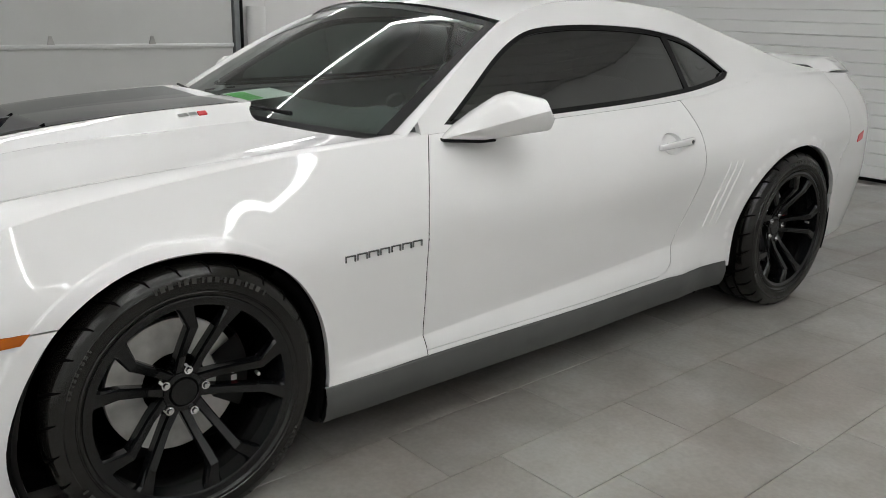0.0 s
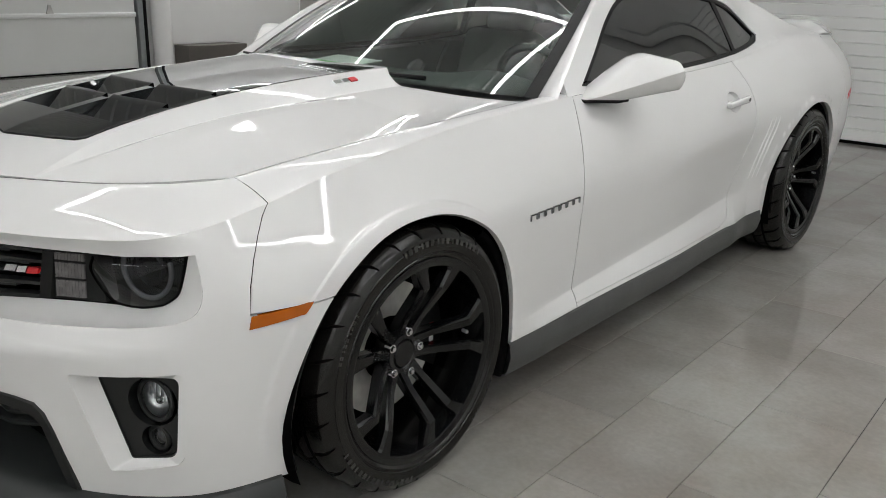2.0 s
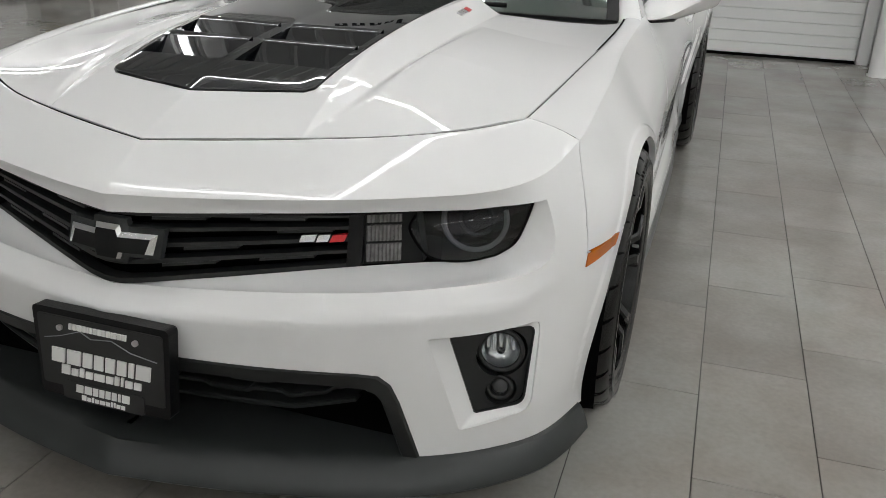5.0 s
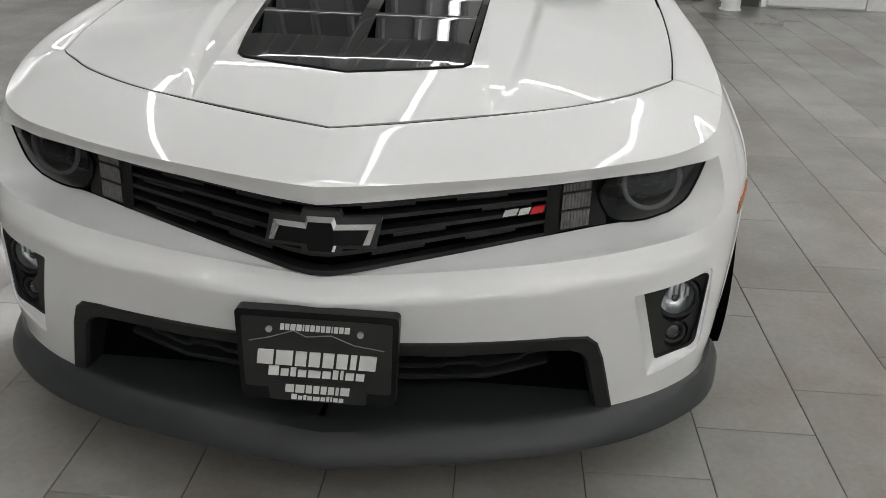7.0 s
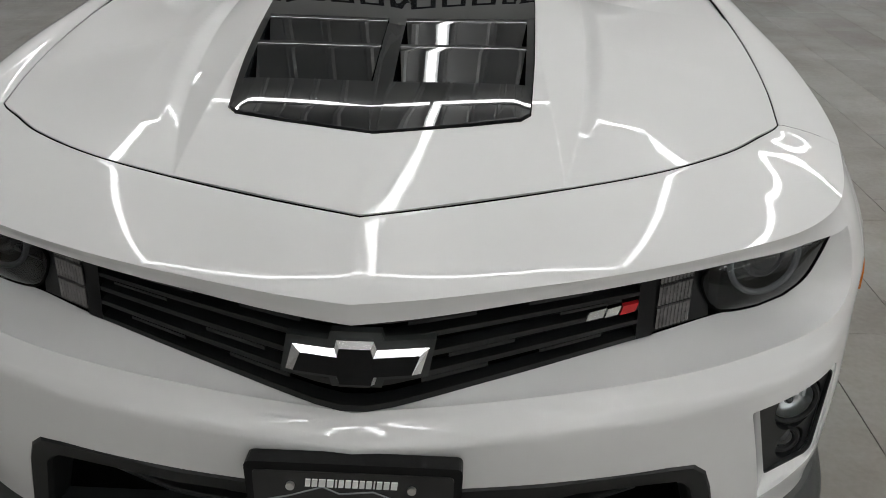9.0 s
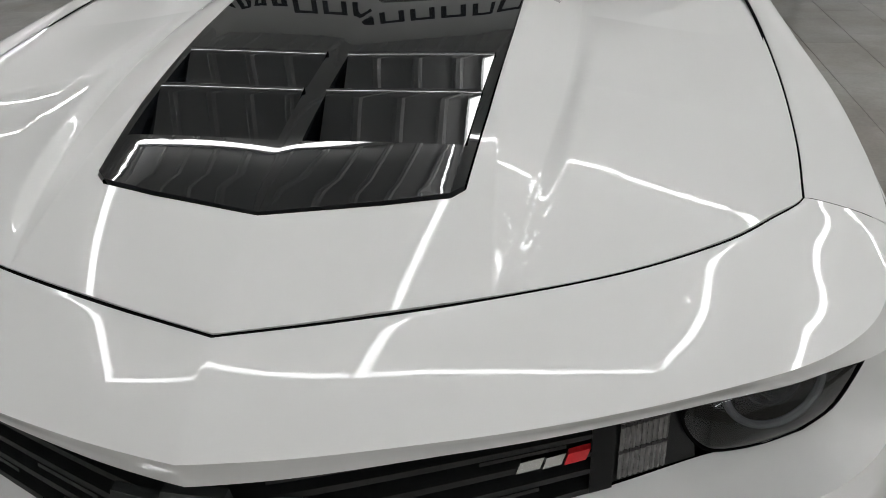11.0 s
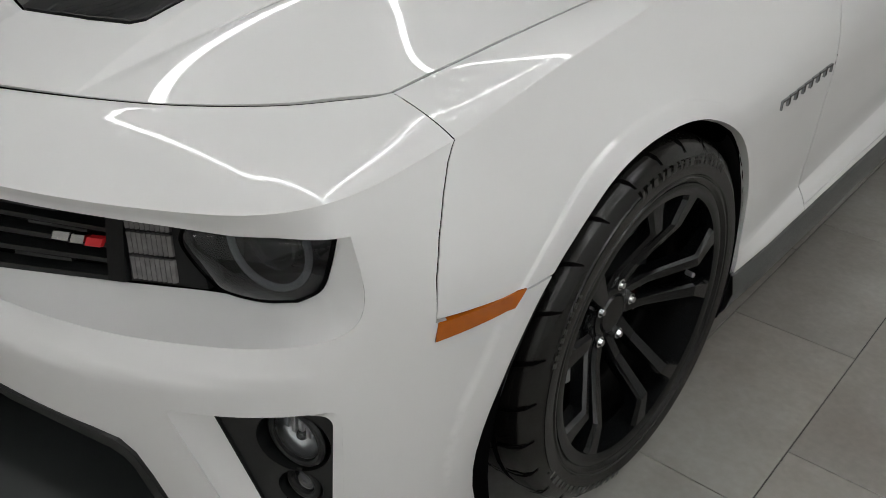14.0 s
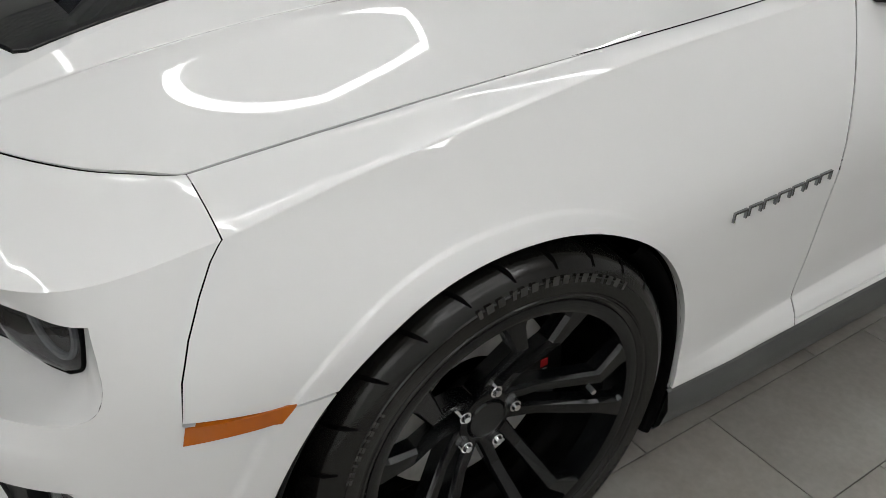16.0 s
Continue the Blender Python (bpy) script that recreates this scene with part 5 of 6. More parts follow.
for c_, hole, rad, mat, lab in BOWLS:
    centre = Vector(fog_plane(.020)(np.array([c_]))[0])
    bm = bmesh.new()
    tube(bm, centre - Vector(fog_n) * .032, centre - Vector(fog_n) * .028, hole * 1.05, 30)
    part("bowl_back", bm, VOID, pocket, smooth=False)
    part("lamp_bezel", torus(bmesh.new(), centre, fturn, rad + .004, .006), TRIM_DARK, pocket)
    bm = bmesh.new()
    r = bmesh.ops.create_uvsphere(bm, u_segments=28, v_segments=14, radius=rad)
    bmesh.ops.transform(bm, matrix=Matrix.Translation(centre - nrm * rad * .2) @ fturn @ Matrix.Diagonal((1, 1, .5, 1)), verts=r["verts"])
    part("fog_lamp", bm, mat, pocket, lab)
    if mat == CLEAR:
        dish = []
        for rr, zz in ((rad * .99, .003), (rad * .9, -.008), (rad * .66, -.016), (rad * .40, -.021), (rad * .05, -.023)):
            dish.append(np.array([tuple(centre + fturn @ Vector((rr * math.cos(a), rr * math.sin(a), zz))) for a in np.linspace(0, 2 * math.pi, 29)]))
        reflector = loft("reflector", dish, REFLECTOR, pocket, "silver reflector", False, 80)
        for k in range(-2, 3):
            hh = math.sqrt(max(rad * rad * .7 - (k * .013) ** 2, 1e-5))
            bm = box(bmesh.new(), (k * .013 - .0045, -.1 * hh - .004 * (k % 2), -.016), (k * .013 + .0045, hh, -.009), .0015, 1)
            bmesh.ops.transform(bm, matrix=Matrix.Translation(centre) @ fturn, verts=bm.verts)
            part("flute", bm, REFLECTOR, reflector)
        bm = bmesh.new()
        r = bmesh.ops.create_uvsphere(bm, u_segments=16, v_segments=8, radius=.009)
        bmesh.ops.transform(bm, matrix=Matrix.Translation(centre - nrm * .012 - Vector((0, 0, .006))), verts=r["verts"])
        part("bulb", bm, LAMP_GREY, reflector, "small grey bulb cover")
mirrored(pocket)

# black trim along the bumper's wheel-arch edge
arch_ang = np.linspace(math.pi + .30, math.radians(138), 60)
trim_rows = []
taper = np.clip((arch_ang - math.radians(137)) / .6, .12, 1)
for dr, dx in ((.001, .001), (-.006, .002), (-.016, -.002), (-.018, -.02)):
    dr = dr * taper
    uv = np.c_[s_of_y(ARCHES[0][0] + (arch_radius(ARCHES[0], arch_ang) + dr) * np.cos(arch_ang)), ARCHES[0][1] + (arch_radius(ARCHES[0], arch_ang) + dr) * np.sin(arch_ang)]
    trim_rows.append(shell(uv) + np.array([dx, 0, 0]))
arch_trim = loft("arch_trim", trim_rows, SATIN_BLACK, front_bumper, "thin black wheel-arch trim", False, 40)
mirrored(arch_trim)

# side marker


def proud(fn, d):
    def moved(uv):
        n = surface_normals(fn, uv)
        return fn(uv) + n * d
    return moved


marker = panel("side_marker", np.array([(float(s_of_y(-.490)), .572), (float(s_of_y(-.372)), .585), (float(s_of_y(-.352)), .609), (float(s_of_y(-.484)), .600)]), [], proud(shell, .003), .02, AMBER, front_bumper, "amber side marker lens", rim=.01)
mirrored(marker)
for ob in (fender, door, quarter, rear_corner, cabin_side, sill, rocker):
    mirrored(ob)

# liner and underbody
for arch in ARCHES:
    cy, cz, r = arch
    for side in (1, -1):
        rows_ = []
        for x, k in ((.925, 1.0), (.90, 1.01), (.60, 1.02), (.55, .2)):
            a = np.linspace(-.35, math.pi + .35, 40)
            r = arch_radius(arch, a)
            rows_.append(np.c_[np.full(40, side * x), cy + r * k * np.cos(a), np.maximum(cz + r * k * np.sin(a), .12)])
        loft("wheel_liner", rows_, VOID, car, "", side > 0)
for side in (1, -1):
    a = np.linspace(math.radians(52), math.radians(-21), 26)
    r = arch_radius(ARCHES[0], a)
    rows_ = []
    for x, k in ((.70, 1.0), (.918, .985), (.926, .975), (.928, .955), (.924, .935), (.916, .925), (.70, .93)):
        rows_.append(np.c_[np.full(26, side * x), ARCHES[0][0] + (r - .409 * (1 - k)) * np.cos(a), ARCHES[0][1] + (r - .409 * (1 - k)) * np.sin(a)])
    loft("mud_flap", rows_, VOID, car, "black liner flap behind the front wheel", side < 0, 40)
for side in (1, -1):
    x0, x1 = sorted((side * .60, side * .79))
    part("air_deflector", box(bmesh.new(), (x0, 2.375, .11), (x1, 2.39, .20), .003, 1), VOID, car, "black deflector before the rear wheel", smooth=False)
# unseen slab added behind the lip to keep light off the floor there
part("splash_shield", box(bmesh.new(), (-.58, -.74, .135), (.58, -.40, .15), .004), VOID, car, smooth=False)
part("underbody", box(bmesh.new(), (-.80, -.60, .15), (.78, 3.2, .20), .01), VOID, car, smooth=False)
part("inner_block", box(bmesh.new(), (-.54, -.62, .2), (.54, .44, .79), .02), VOID, car, smooth=False)


# ---- wheels ----
def revolve(profile, n=72, closed=False):
    """Rings of points for a profile of (radius, x) turned round the x axis."""
    a = np.linspace(0, 2 * math.pi, n, endpoint=False)
    return [np.c_[np.full(n, x), r * np.cos(a), r * np.sin(a)] for r, x in profile]


def build_wheel(radius, width, rim_r, turn0):
    """A wheel about its hub, outer face towards +x."""
    w = width / 2
    prof = [(rim_r - .004, w * .86), (rim_r, w * .95), (rim_r - .010, w * .965), (rim_r - .022, w * .93), (rim_r - .026, w * .6), (rim_r - .045, -.2 * w), (rim_r - .04, -w * .9)]
    wheel = loft("wheel", revolve(prof[:5], 80), WHEEL_BLACK, None, "satin black alloy wheel with five split spokes", True, 35, True)
    loft("barrel", revolve(prof[4:], 80), BARREL, wheel, "inner barrel, darkened for the shade behind the spokes", True, 35, True)
    tp = [(rim_r - .006, w * .89), (rim_r + .002, w * .955), (rim_r + .008, w * .985), (rim_r + .0115, w * .988), (rim_r + .0135, w * .974), (rim_r + .016, w * .974), (rim_r + .018, w * .990),
          (rim_r + .028, w * 1.002), (rim_r + .042, w * 1.004), (radius - .041, w * .992), (radius - .0395, w * 1.0), (radius - .036, w * .997), (radius - .0345, w * .980), (radius - .026, w * .955), (radius - .012, w * .90),
          (radius - .004, w * .82), (radius, w * .6), (radius, 0), (radius, -w * .6), (radius - .006, -w * .88), (radius - .03, -w), (rim_r, -w * .9)]
    tyre = loft("tyre", revolve(tp, 96), RUBBER, wheel, "black rubber tyre", True, 28, True)
    # grooves are not cut: their shade is laid on as near-black strips
    bm = bmesh.new()
    for k in range(27):
        a0 = 2 * math.pi * k / 27
        for path in (((radius - .022, w * .942, 0), (radius - .0085, w * .872, .02), (radius - .0032, w * .815, .032), (radius + .0004, w * .70, .055), (radius + .0012, w * .50, .085)),
                     ((radius + .0012, w * .40, .16), (radius + .0012, w * .05, .26))):
            pts = []
            for i, (rr, xx, da) in enumerate(path):
                for e in (-1, 1):
                    aa = a0 + da + e * (.0105 if i else .004)
                    pts.append((xx + .001, (rr + .0008) * math.cos(aa), (rr + .0008) * math.sin(aa)))
            vs = [bm.verts.new(p) for p in pts]
            for i in range(0, len(pts) - 2, 2):
                bm.faces.new((vs[i], vs[i + 1], vs[i + 3], vs[i + 2]))
    for xx in (w * .46, w * .10, -w * .3):
        ring0 = [bm.verts.new((xx - .005, (radius + .001) * math.cos(a), (radius + .001) * math.sin(a))) for a in np.linspace(0, 2 * math.pi, 64, endpoint=False)]
        ring1 = [bm.verts.new((xx + .005, (radius + .001) * math.cos(a), (radius + .001) * math.sin(a))) for a in np.linspace(0, 2 * math.pi, 64, endpoint=False)]
        for i in range(64):
            bm.faces.new((ring0[i], ring1[i], ring1[(i + 1) % 64], ring0[(i + 1) % 64]))
    part("tread_groove", bm, VOID, tyre, "near-black strips for the shade in the tread grooves", smooth=False)
    for start, count, step, tall in ((0.9, 16, .062, .014), (3.6, 16, .062, .014), (2.45, 9, .045, .009), (5.4, 9, .045, .009)):
        bm = bmesh.new()
        for k in range(count):
            a0 = start + k * step
            rr0 = rim_r + .036
            for r_a, r_b, d_a, d_b in ((0, 1, 0, .62 if k % 3 else .34),):
                v = []
                for rr, da in ((rr0 + tall * r_a, step * d_a), (rr0 + tall * r_a, step * d_b), (rr0 + tall * r_b, step * d_b), (rr0 + tall * r_b, step * d_a)):
                    xx = np.interp(rr, [rim_r + .022, rim_r + .045, radius - .042], [w * .994, w * 1.004, w * .991]) + .0012
                    v.append(bm.verts.new((xx, rr * math.cos(a0 + da), rr * math.sin(a0 + da))))
                bm.faces.new(v)
        tagged(part("sidewall_mark", bm, SIDEWALL, tyre, "worn raised bars of lettering", smooth=False), kind="stuff")
    # five pairs of spokes, each pair a wide V that opens to the rim
    face = w * .93
    hubx = w * .42
    for k in range(5):
        for sgn in (1, -1):
            base = turn0 + 2 * math.pi * k / 5
            rise_x = lambda rr: hubx + (face - hubx) * np.clip((rr - .07) / .125, 0, 1)
            line = [(rr, sgn * da, float(rise_x(rr))) for rr, da in ((.052, .38), (.10, .26), (.192, .185), (.238, .255), (rim_r - .006, .265))]
            widths = [.014, .012, .0145, .021, .033]
            depths = [.040, .036, .034, .030, .02]
            bm = bmesh.new()
            rings = []
            for (rr, da, xx), wd, dp in zip(line, widths, depths):
                ang = base + da
                c = Vector((xx, rr * math.cos(ang), rr * math.sin(ang)))
                tan = Vector((0, -math.sin(ang), math.cos(ang)))
                rings.append([bm.verts.new(c + tan * wd * .72), bm.verts.new(c + tan * wd + Vector((-.008, 0, 0))), bm.verts.new(c + tan * wd * .9 + Vector((-dp, 0, 0))),
                              bm.verts.new(c - tan * wd * .9 + Vector((-dp, 0, 0))), bm.verts.new(c - tan * wd + Vector((-.008, 0, 0))), bm.verts.new(c - tan * wd * .72)])
            for r0, r1 in zip(rings[:-1], rings[1:]):
                for j in range(6):
                    bm.faces.new((r0[j], r0[(j + 1) % 6], r1[(j + 1) % 6], r1[j]))
            bm.faces.new(rings[0])
            bm.faces.new(rings[-1][::-1])
            bmesh.ops.recalc_face_normals(bm, faces=bm.faces)
            part("spoke", bm, WHEEL_BLACK, wheel, smooth=False)
    hub = loft("hub", revolve([(.001, hubx + .006), (.034, hubx + .006), (.037, hubx + .001), (.040, hubx + .004), (.052, hubx + .002), (.056, hubx - .010), (.056, hubx - .06)], 48), WHEEL_BLACK, wheel, "round centre cap", True, 35, True)
    for k in range(5):
        a = turn0 + 2 * math.pi * k / 5
        c = Vector((hubx - .010, .056 * math.cos(a), .060 * math.sin(a)))
        bm = bmesh.new()
        tube(bm, c, c + Vector((.020, 0, 0)), .0112, 18)
        tube(bm, c + Vector((.018, 0, 0)), c + Vector((.026, 0, 0)), .0095, 16, .006)
        part("lug_nut", bm, CHROME, wheel, "chrome lug nut")
    loft("brake_disc", revolve([(.085, w * .02), (.10, w * .03), (.178, w * .03), (.178, -w * .12), (.09, -w * .12)], 64), DISC, wheel, "grey steel brake disc", True, 30, True)
    bm = bmesh.new()
    rows5 = []
    for a in np.linspace(-.55, .55, 12):
        rows5.append([(x, r_ * math.cos(a), r_ * math.sin(a)) for r_, x in ((.115, w * .12), (.20, w * .12), (.205, w * .0), (.205, -w * .3), (.115, -w * .3), (.115, w * .12))])
    loft("brake_caliper", [np.array(q) for q in rows5], SATIN_BLACK, wheel, "black brake caliper", False, 30)
    for z0, z1 in ((-.028, -.012), (-.006, .004), (.010, .026)):
        bm = bmesh.new()
        box(bm, (w * .125, .150, z0), (w * .135, .166, z1))
        part("caliper_mark", bm, RED if z0 > 0 else LETTER, wheel, "small caliper badge bar", smooth=False)
    bm = bmesh.new()
    tube(bm, (w * .80, .178 * math.cos(turn0 + .06), .178 * math.sin(turn0 + .06)), (w * .92, .176 * math.cos(turn0 + .06), .176 * math.sin(turn0 + .06)), .005, 10)
    part("valve", bm, STEEL, wheel)
    return wheel


SIDEWALL = material("sidewall_print", (0.026, 0.0255, 0.023), 0.5, vary=0.6, scale=90)
front_wheel = build_wheel(.350, .285, .271, radians(5))
rear_wheel = build_wheel(.360, .300, .271, radians(0))
HUB = .806
for src, y, z in ((front_wheel, 0.0, .3495), (rear_wheel, 2.852, .359)):
    far = copy_thing(src, pose(-HUB, y, z, 0, 0, 180))
    far.parent = car
    src.matrix_basis = pose(HUB, y, z)
    src.parent = car

# ---- mirrors, handles, badges, plate ----
MIRROR = rounded([(.826, .863, .917), (.846, .891, .949), (.886, .944, 1.001), (.925, .998, 1.046), (.953, 1.035, 1.061), (1.015, 1.119, 1.040),
                  (1.032, 1.142, .981), (1.024, 1.131, .946), (.979, 1.071, .934), (.906, .972, .914)], .009, 3)
m_out = np.array([.803, -.595, 0])
m_mid = np.array([.945, 1.025, .985])
mrows = []
ridge_a, ridge_b = np.array([.862, .905, .937]), np.array([1.018, 1.122, 1.012])
along = np.clip((MIRROR - ridge_a) @ (ridge_b - ridge_a) / ((ridge_b - ridge_a) @ (ridge_b - ridge_a)), .0, 1)
on_ridge = ridge_a + along[:, None] * (ridge_b - ridge_a)
for scale, push in ((.80, -.085), (.86, -.088), (.97, -.075), (1.0, -.05), (1.0, -.012)):
    mrows.append(m_mid + (MIRROR - m_mid) * scale + m_out * push + np.array([0, 0, .008 * (1 - scale)]))
for k, push in ((.06, .006), (.14, .013), (.4, .024), (.7, .033), (.96, .041), (1.0, .0415)):
    mrows.append(MIRROR * (1 - k) + on_ridge * k + m_out * push)
mrows.insert(0, m_mid + (MIRROR - m_mid) * .05 - m_out * .075)
mirror = loft("door_mirror", [np.vstack([r, r[:1]]) for r in mrows], PAINT, door, "white angular door mirror housing", False, 24)
bm = bmesh.new()
slab(bm, [(.79, .86, .928), (.835, .868, .914), (.90, .962, .912), (.905, 1.02, .914), (.79, 1.0, .935)], (0, 0, -.006))
part("mirror_foot", bm, SATIN_BLACK, mirror)
mirrored(mirror)
bm = bmesh.new()
hs = shell(np.array([[float(s_of_y(y)), .815] for y in (1.865, 1.97, 2.083)]))
box(bm, (hs[1][0] + .009, 1.868, .803), (hs[1][0] + .030, 2.083, .833), .008, 3)
for v in bm.verts:
    v.co.z += (v.co.y - 1.97) * .06
    if v.co.y < 1.96:
        v.co.z = .818 + (v.co.z - .818) * (1 - (1.96 - v.co.y) * 3.2)
handle = part("door_handle", bm, PAINT, door, "white pull handle")
cup = []
for k, deep in ((1.0, 0), (.94, .006), (.8, .015), (.5, .021), (.05, .023)):
    row = shell(np.array([[float(s_of_y(CUP_Y + (y - CUP_Y) * k)), CUP_Z + (z - CUP_Z) * k] for y, z in CUP + CUP[:1]]))
    cup.append(row - np.array([deep, 0, 0]))
loft("handle_cup", cup, PAINT, handle, "white hollow behind the handle", False, 30)
bm = bmesh.new()
tube(bm, (hs[1][0] + .026, 2.062, .8235), (hs[1][0] + .0315, 2.062, .8235), .0075, 16)
part("lock", bm, TRIM_GREY, handle, "small dark lock cylinder")
mirrored(handle)
def strokes(bm, w, h, kind, depth, t=.24):
    """A plain printed shape made of a few strokes, w wide and h high, standing on y = 0 towards -y."""
    k = h * t
    box(bm, (0, -depth, 0), (k, 0, h))
    if kind in (0, 1, 4, 6):
        box(bm, (k, -depth, h - k), (w, 0, h))
    if kind in (1, 2, 5, 6):
        box(bm, (k, -depth, 0), (w, 0, k))
    if kind in (0, 3, 4, 5):
        box(bm, (w - k, -depth, 0), (w, 0, h - (k if kind in (0, 4) else 0)))
    if kind in (3, 4, 7):
        box(bm, (k, -depth, h * .42), (w - (k if kind != 7 else 0), 0, h * .42 + k))
    return bm


# badges: plain bars in place of names
for k in range(7):
    y0 = .442 + k * .0395
    xx = float(shell(np.array([[float(s_of_y(y0)), .638]]))[0, 0])
    one = strokes(bmesh.new(), .034, .0185, 0, .005, .2)
    bmesh.ops.transform(one, matrix=Matrix.Translation((xx - .001, y0, .628 + k * .0008)) @ Matrix.Rotation(radians(90), 4, "Z"), verts=one.verts)
    mirrored(part("badge_shape", one, BADGE, fender, "plain chrome badge shape", smooth=False))


def plate():
    """Dealer plate and frame on the nose, tilted slightly back."""
    p = thing("number_plate", "black dealer plate with white bars of print in a black frame", "plate")
    m = Matrix.Translation((.005, -.925, .394)) @ Euler((radians(-4), 0, 0)).to_matrix().to_4x4()
    p.matrix_world = m
    bm = bmesh.new()
    slab(bm, [Vector((x, -.012, z)) for x, z in rounded([(-.157, -.098), (.157, -.098), (.163, .098), (-.163, .098)], .012)], (0, .03, 0))
    part("frame", bm, SATIN_BLACK, p, "black plastic plate frame", smooth=False)
    bm = bmesh.new()
    slab(bm, [Vector((x, -.0145, z)) for x, z in rounded([(-.148, -.072), (.148, -.072), (.15, .084), (-.15, .084)], .008)], (0, .004, 0))
    part("plate", bm, PLATE_BLACK, p, "matt black plate", smooth=False)

    def bar(x0, x1, z0, z1, name="print_shape"):
        bm = bmesh.new()
        lean = (z1 - z0) * .12
        slab(bm, [(x0, -.0175, z0), (x1, -.0175, z0), (x1 + lean, -.0175, z1), (x0 + lean, -.0175, z1)], (0, .0035, 0))
        part(name, bm, LETTER, p, smooth=False)

    def word(x0, x1, z0, z1, widths, heights=None, gap=.16):
        """A row of plain bars with the widths and heights of a printed word."""
        unit = (x1 - x0) / (sum(widths) + gap * (len(widths) - 1))
        x = x0
        for k, w in enumerate(widths):
            h = 1 if heights is None else heights[k]
            bar(x, x + w * unit, z0, z0 + (z1 - z0) * h)
            x += (w + gap) * unit

    large, small = (.9, .95, .62, .62, .62, .62, .34, .95), (1.05, .8, .55, .85, 1.25, .85, .55, .32, .85, .85)
    rise_ = (1, .74, .92, .74, .74, .74, .92, .95, .74, .74)
    word(-.121, .117, -.0185, .0135, large)
    word(-.099, .094, -.043, -.022, small, rise_, .22)
    word(-.071, .066, .060, .0725, (.8, .85, 1.05, 1.05, .3, .8, .9, .85, .8, .9, .25, .85, .9, 1.05), None, .28)
    bm = bmesh.new()
    slab(bm, [Vector((x, -.0165, z)) for x, z in rounded([(-.098, -.0985), (.098, -.0985), (.1, -.0565), (-.1, -.0565)], .006)], (0, .004, 0))
    part("frame_tag", bm, PLATE_BLACK, p, "black name tag of the plate frame", smooth=False)
    word(-.066, .064, -.0795, -.0615, large)
    word(-.054, .052, -.0955, -.0835, small, rise_, .22)
    ridge = [(-.135, .030), (-.095, .040), (-.045, .058), (-.02, .046), (.03, .052), (.075, .034), (.135, .026)]
    bm = bmesh.new()
    for (xa, za), (xb, zb) in zip(ridge[:-1], ridge[1:]):
        slab(bm, [(xa, -.0165, za), (xb, -.0165, zb), (xb, -.0165, zb + .0016), (xa, -.0165, za + .0016)], (0, .002, 0))
    part("printed_line", bm, LAMP_RING, p, "thin grey printed skyline", smooth=False)
    for x in (-.093, .088):
        bm = bmesh.new()
        tube(bm, (x, -.014, .060), (x, -.020, .060), .0065, 14)
        part("screw", bm, STEEL, p)
    return p


PLATE_BLACK = material("plate_black", (0.02, 0.02, 0.02), 0.45, vary=0.1, scale=20)
dealer_plate = plate()

# emblem on the grille: a plain cross shape, black, with a wide bevelled chrome edge and a dark surround
def emblem(grow, dy, top=0.0, low=0.0, side=0.0):
    """The outline, drawn in by top, low and side, or grown by grow."""
    wing = .106 + grow - side
    slant = .012
    zt, zb = .021 + grow - top, -.021 - grow + low
    ct, cb = .035 + grow - top, -.034 - grow + low
    cx = .031 + grow - side * .35
    pts = [(-wing, zb), (-wing + slant, zt), (-cx, zt), (-cx + .004, ct), (cx - .004, ct), (cx, zt), (wing, zt), (wing - slant, zb), (cx, zb), (cx - .004, cb), (-cx + .004, cb), (-cx, zb)]
    return [Vector((x + .007, -.880 + abs(x) * .17 + dy + z * .12, .636 + z)) for x, z in pts]


bm = bmesh.new()
slab(bm, emblem(.010, .006), (0, .015, 0))
surround = part("emblem_surround", bm, TRIM_GREY, front_bumper, "dark grey moulding round the emblem", smooth=False)
bm = bmesh.new()
outer_, inner_ = [[bm.verts.new(q) for q in ring_] for ring_ in (emblem(0, 0), emblem(0, -.007, .0085, .003, .0125))]
for i in range(12):
    bm.faces.new((outer_[i], inner_[i], inner_[(i + 1) % 12], outer_[(i + 1) % 12]))
back_ = [bm.verts.new(q) for q in emblem(0, .014)]
for i in range(12):
    bm.faces.new((back_[i], outer_[i], outer_[(i + 1) % 12], back_[(i + 1) % 12]))
bmesh.ops.recalc_face_normals(bm, faces=bm.faces)
em = part("emblem", bm, CHROME, front_bumper, "chrome edged black emblem shape", smooth=False)
bm = bmesh.new()
slab(bm, emblem(0, -.0068, .0085, .003, .0125), (0, .006, 0))
part("emblem_fill", bm, SATIN_BLACK, em, "satin black emblem face", smooth=False)
for k, (x0, x1, mat) in enumerate(((.352, .380, CHROME), (.383, .405, CHROME), (.408, .434, RED))):
    bm = bmesh.new()
    slab(bm, [(x, grille_plane(x, z) - .010, z) for x, z in ((x0, .636), (x1, .638), (x1 + .005, .652), (x0 + .005, .650))], (0, .01, 0))
    part("grille_badge", bm, mat, front_bumper, "small badge bar", smooth=False)
for side in (1, -1):
    for k, (y0, y1, mat) in enumerate(((.245, .275, CHROME), (.28, .303, CHROME), (.308, .334, RED))):
        q = hood_surface(np.array([(.345, y0), (.345, y1), (.362, y1), (.362, y0)]))
        bm = bmesh.new()
        slab(bm, [Vector((side * v[0], v[1], v[2] - .001)) for v in q], (side * .002, 0, .005))
        part("hood_badge", bm, mat, hood, "small badge bar", smooth=False)

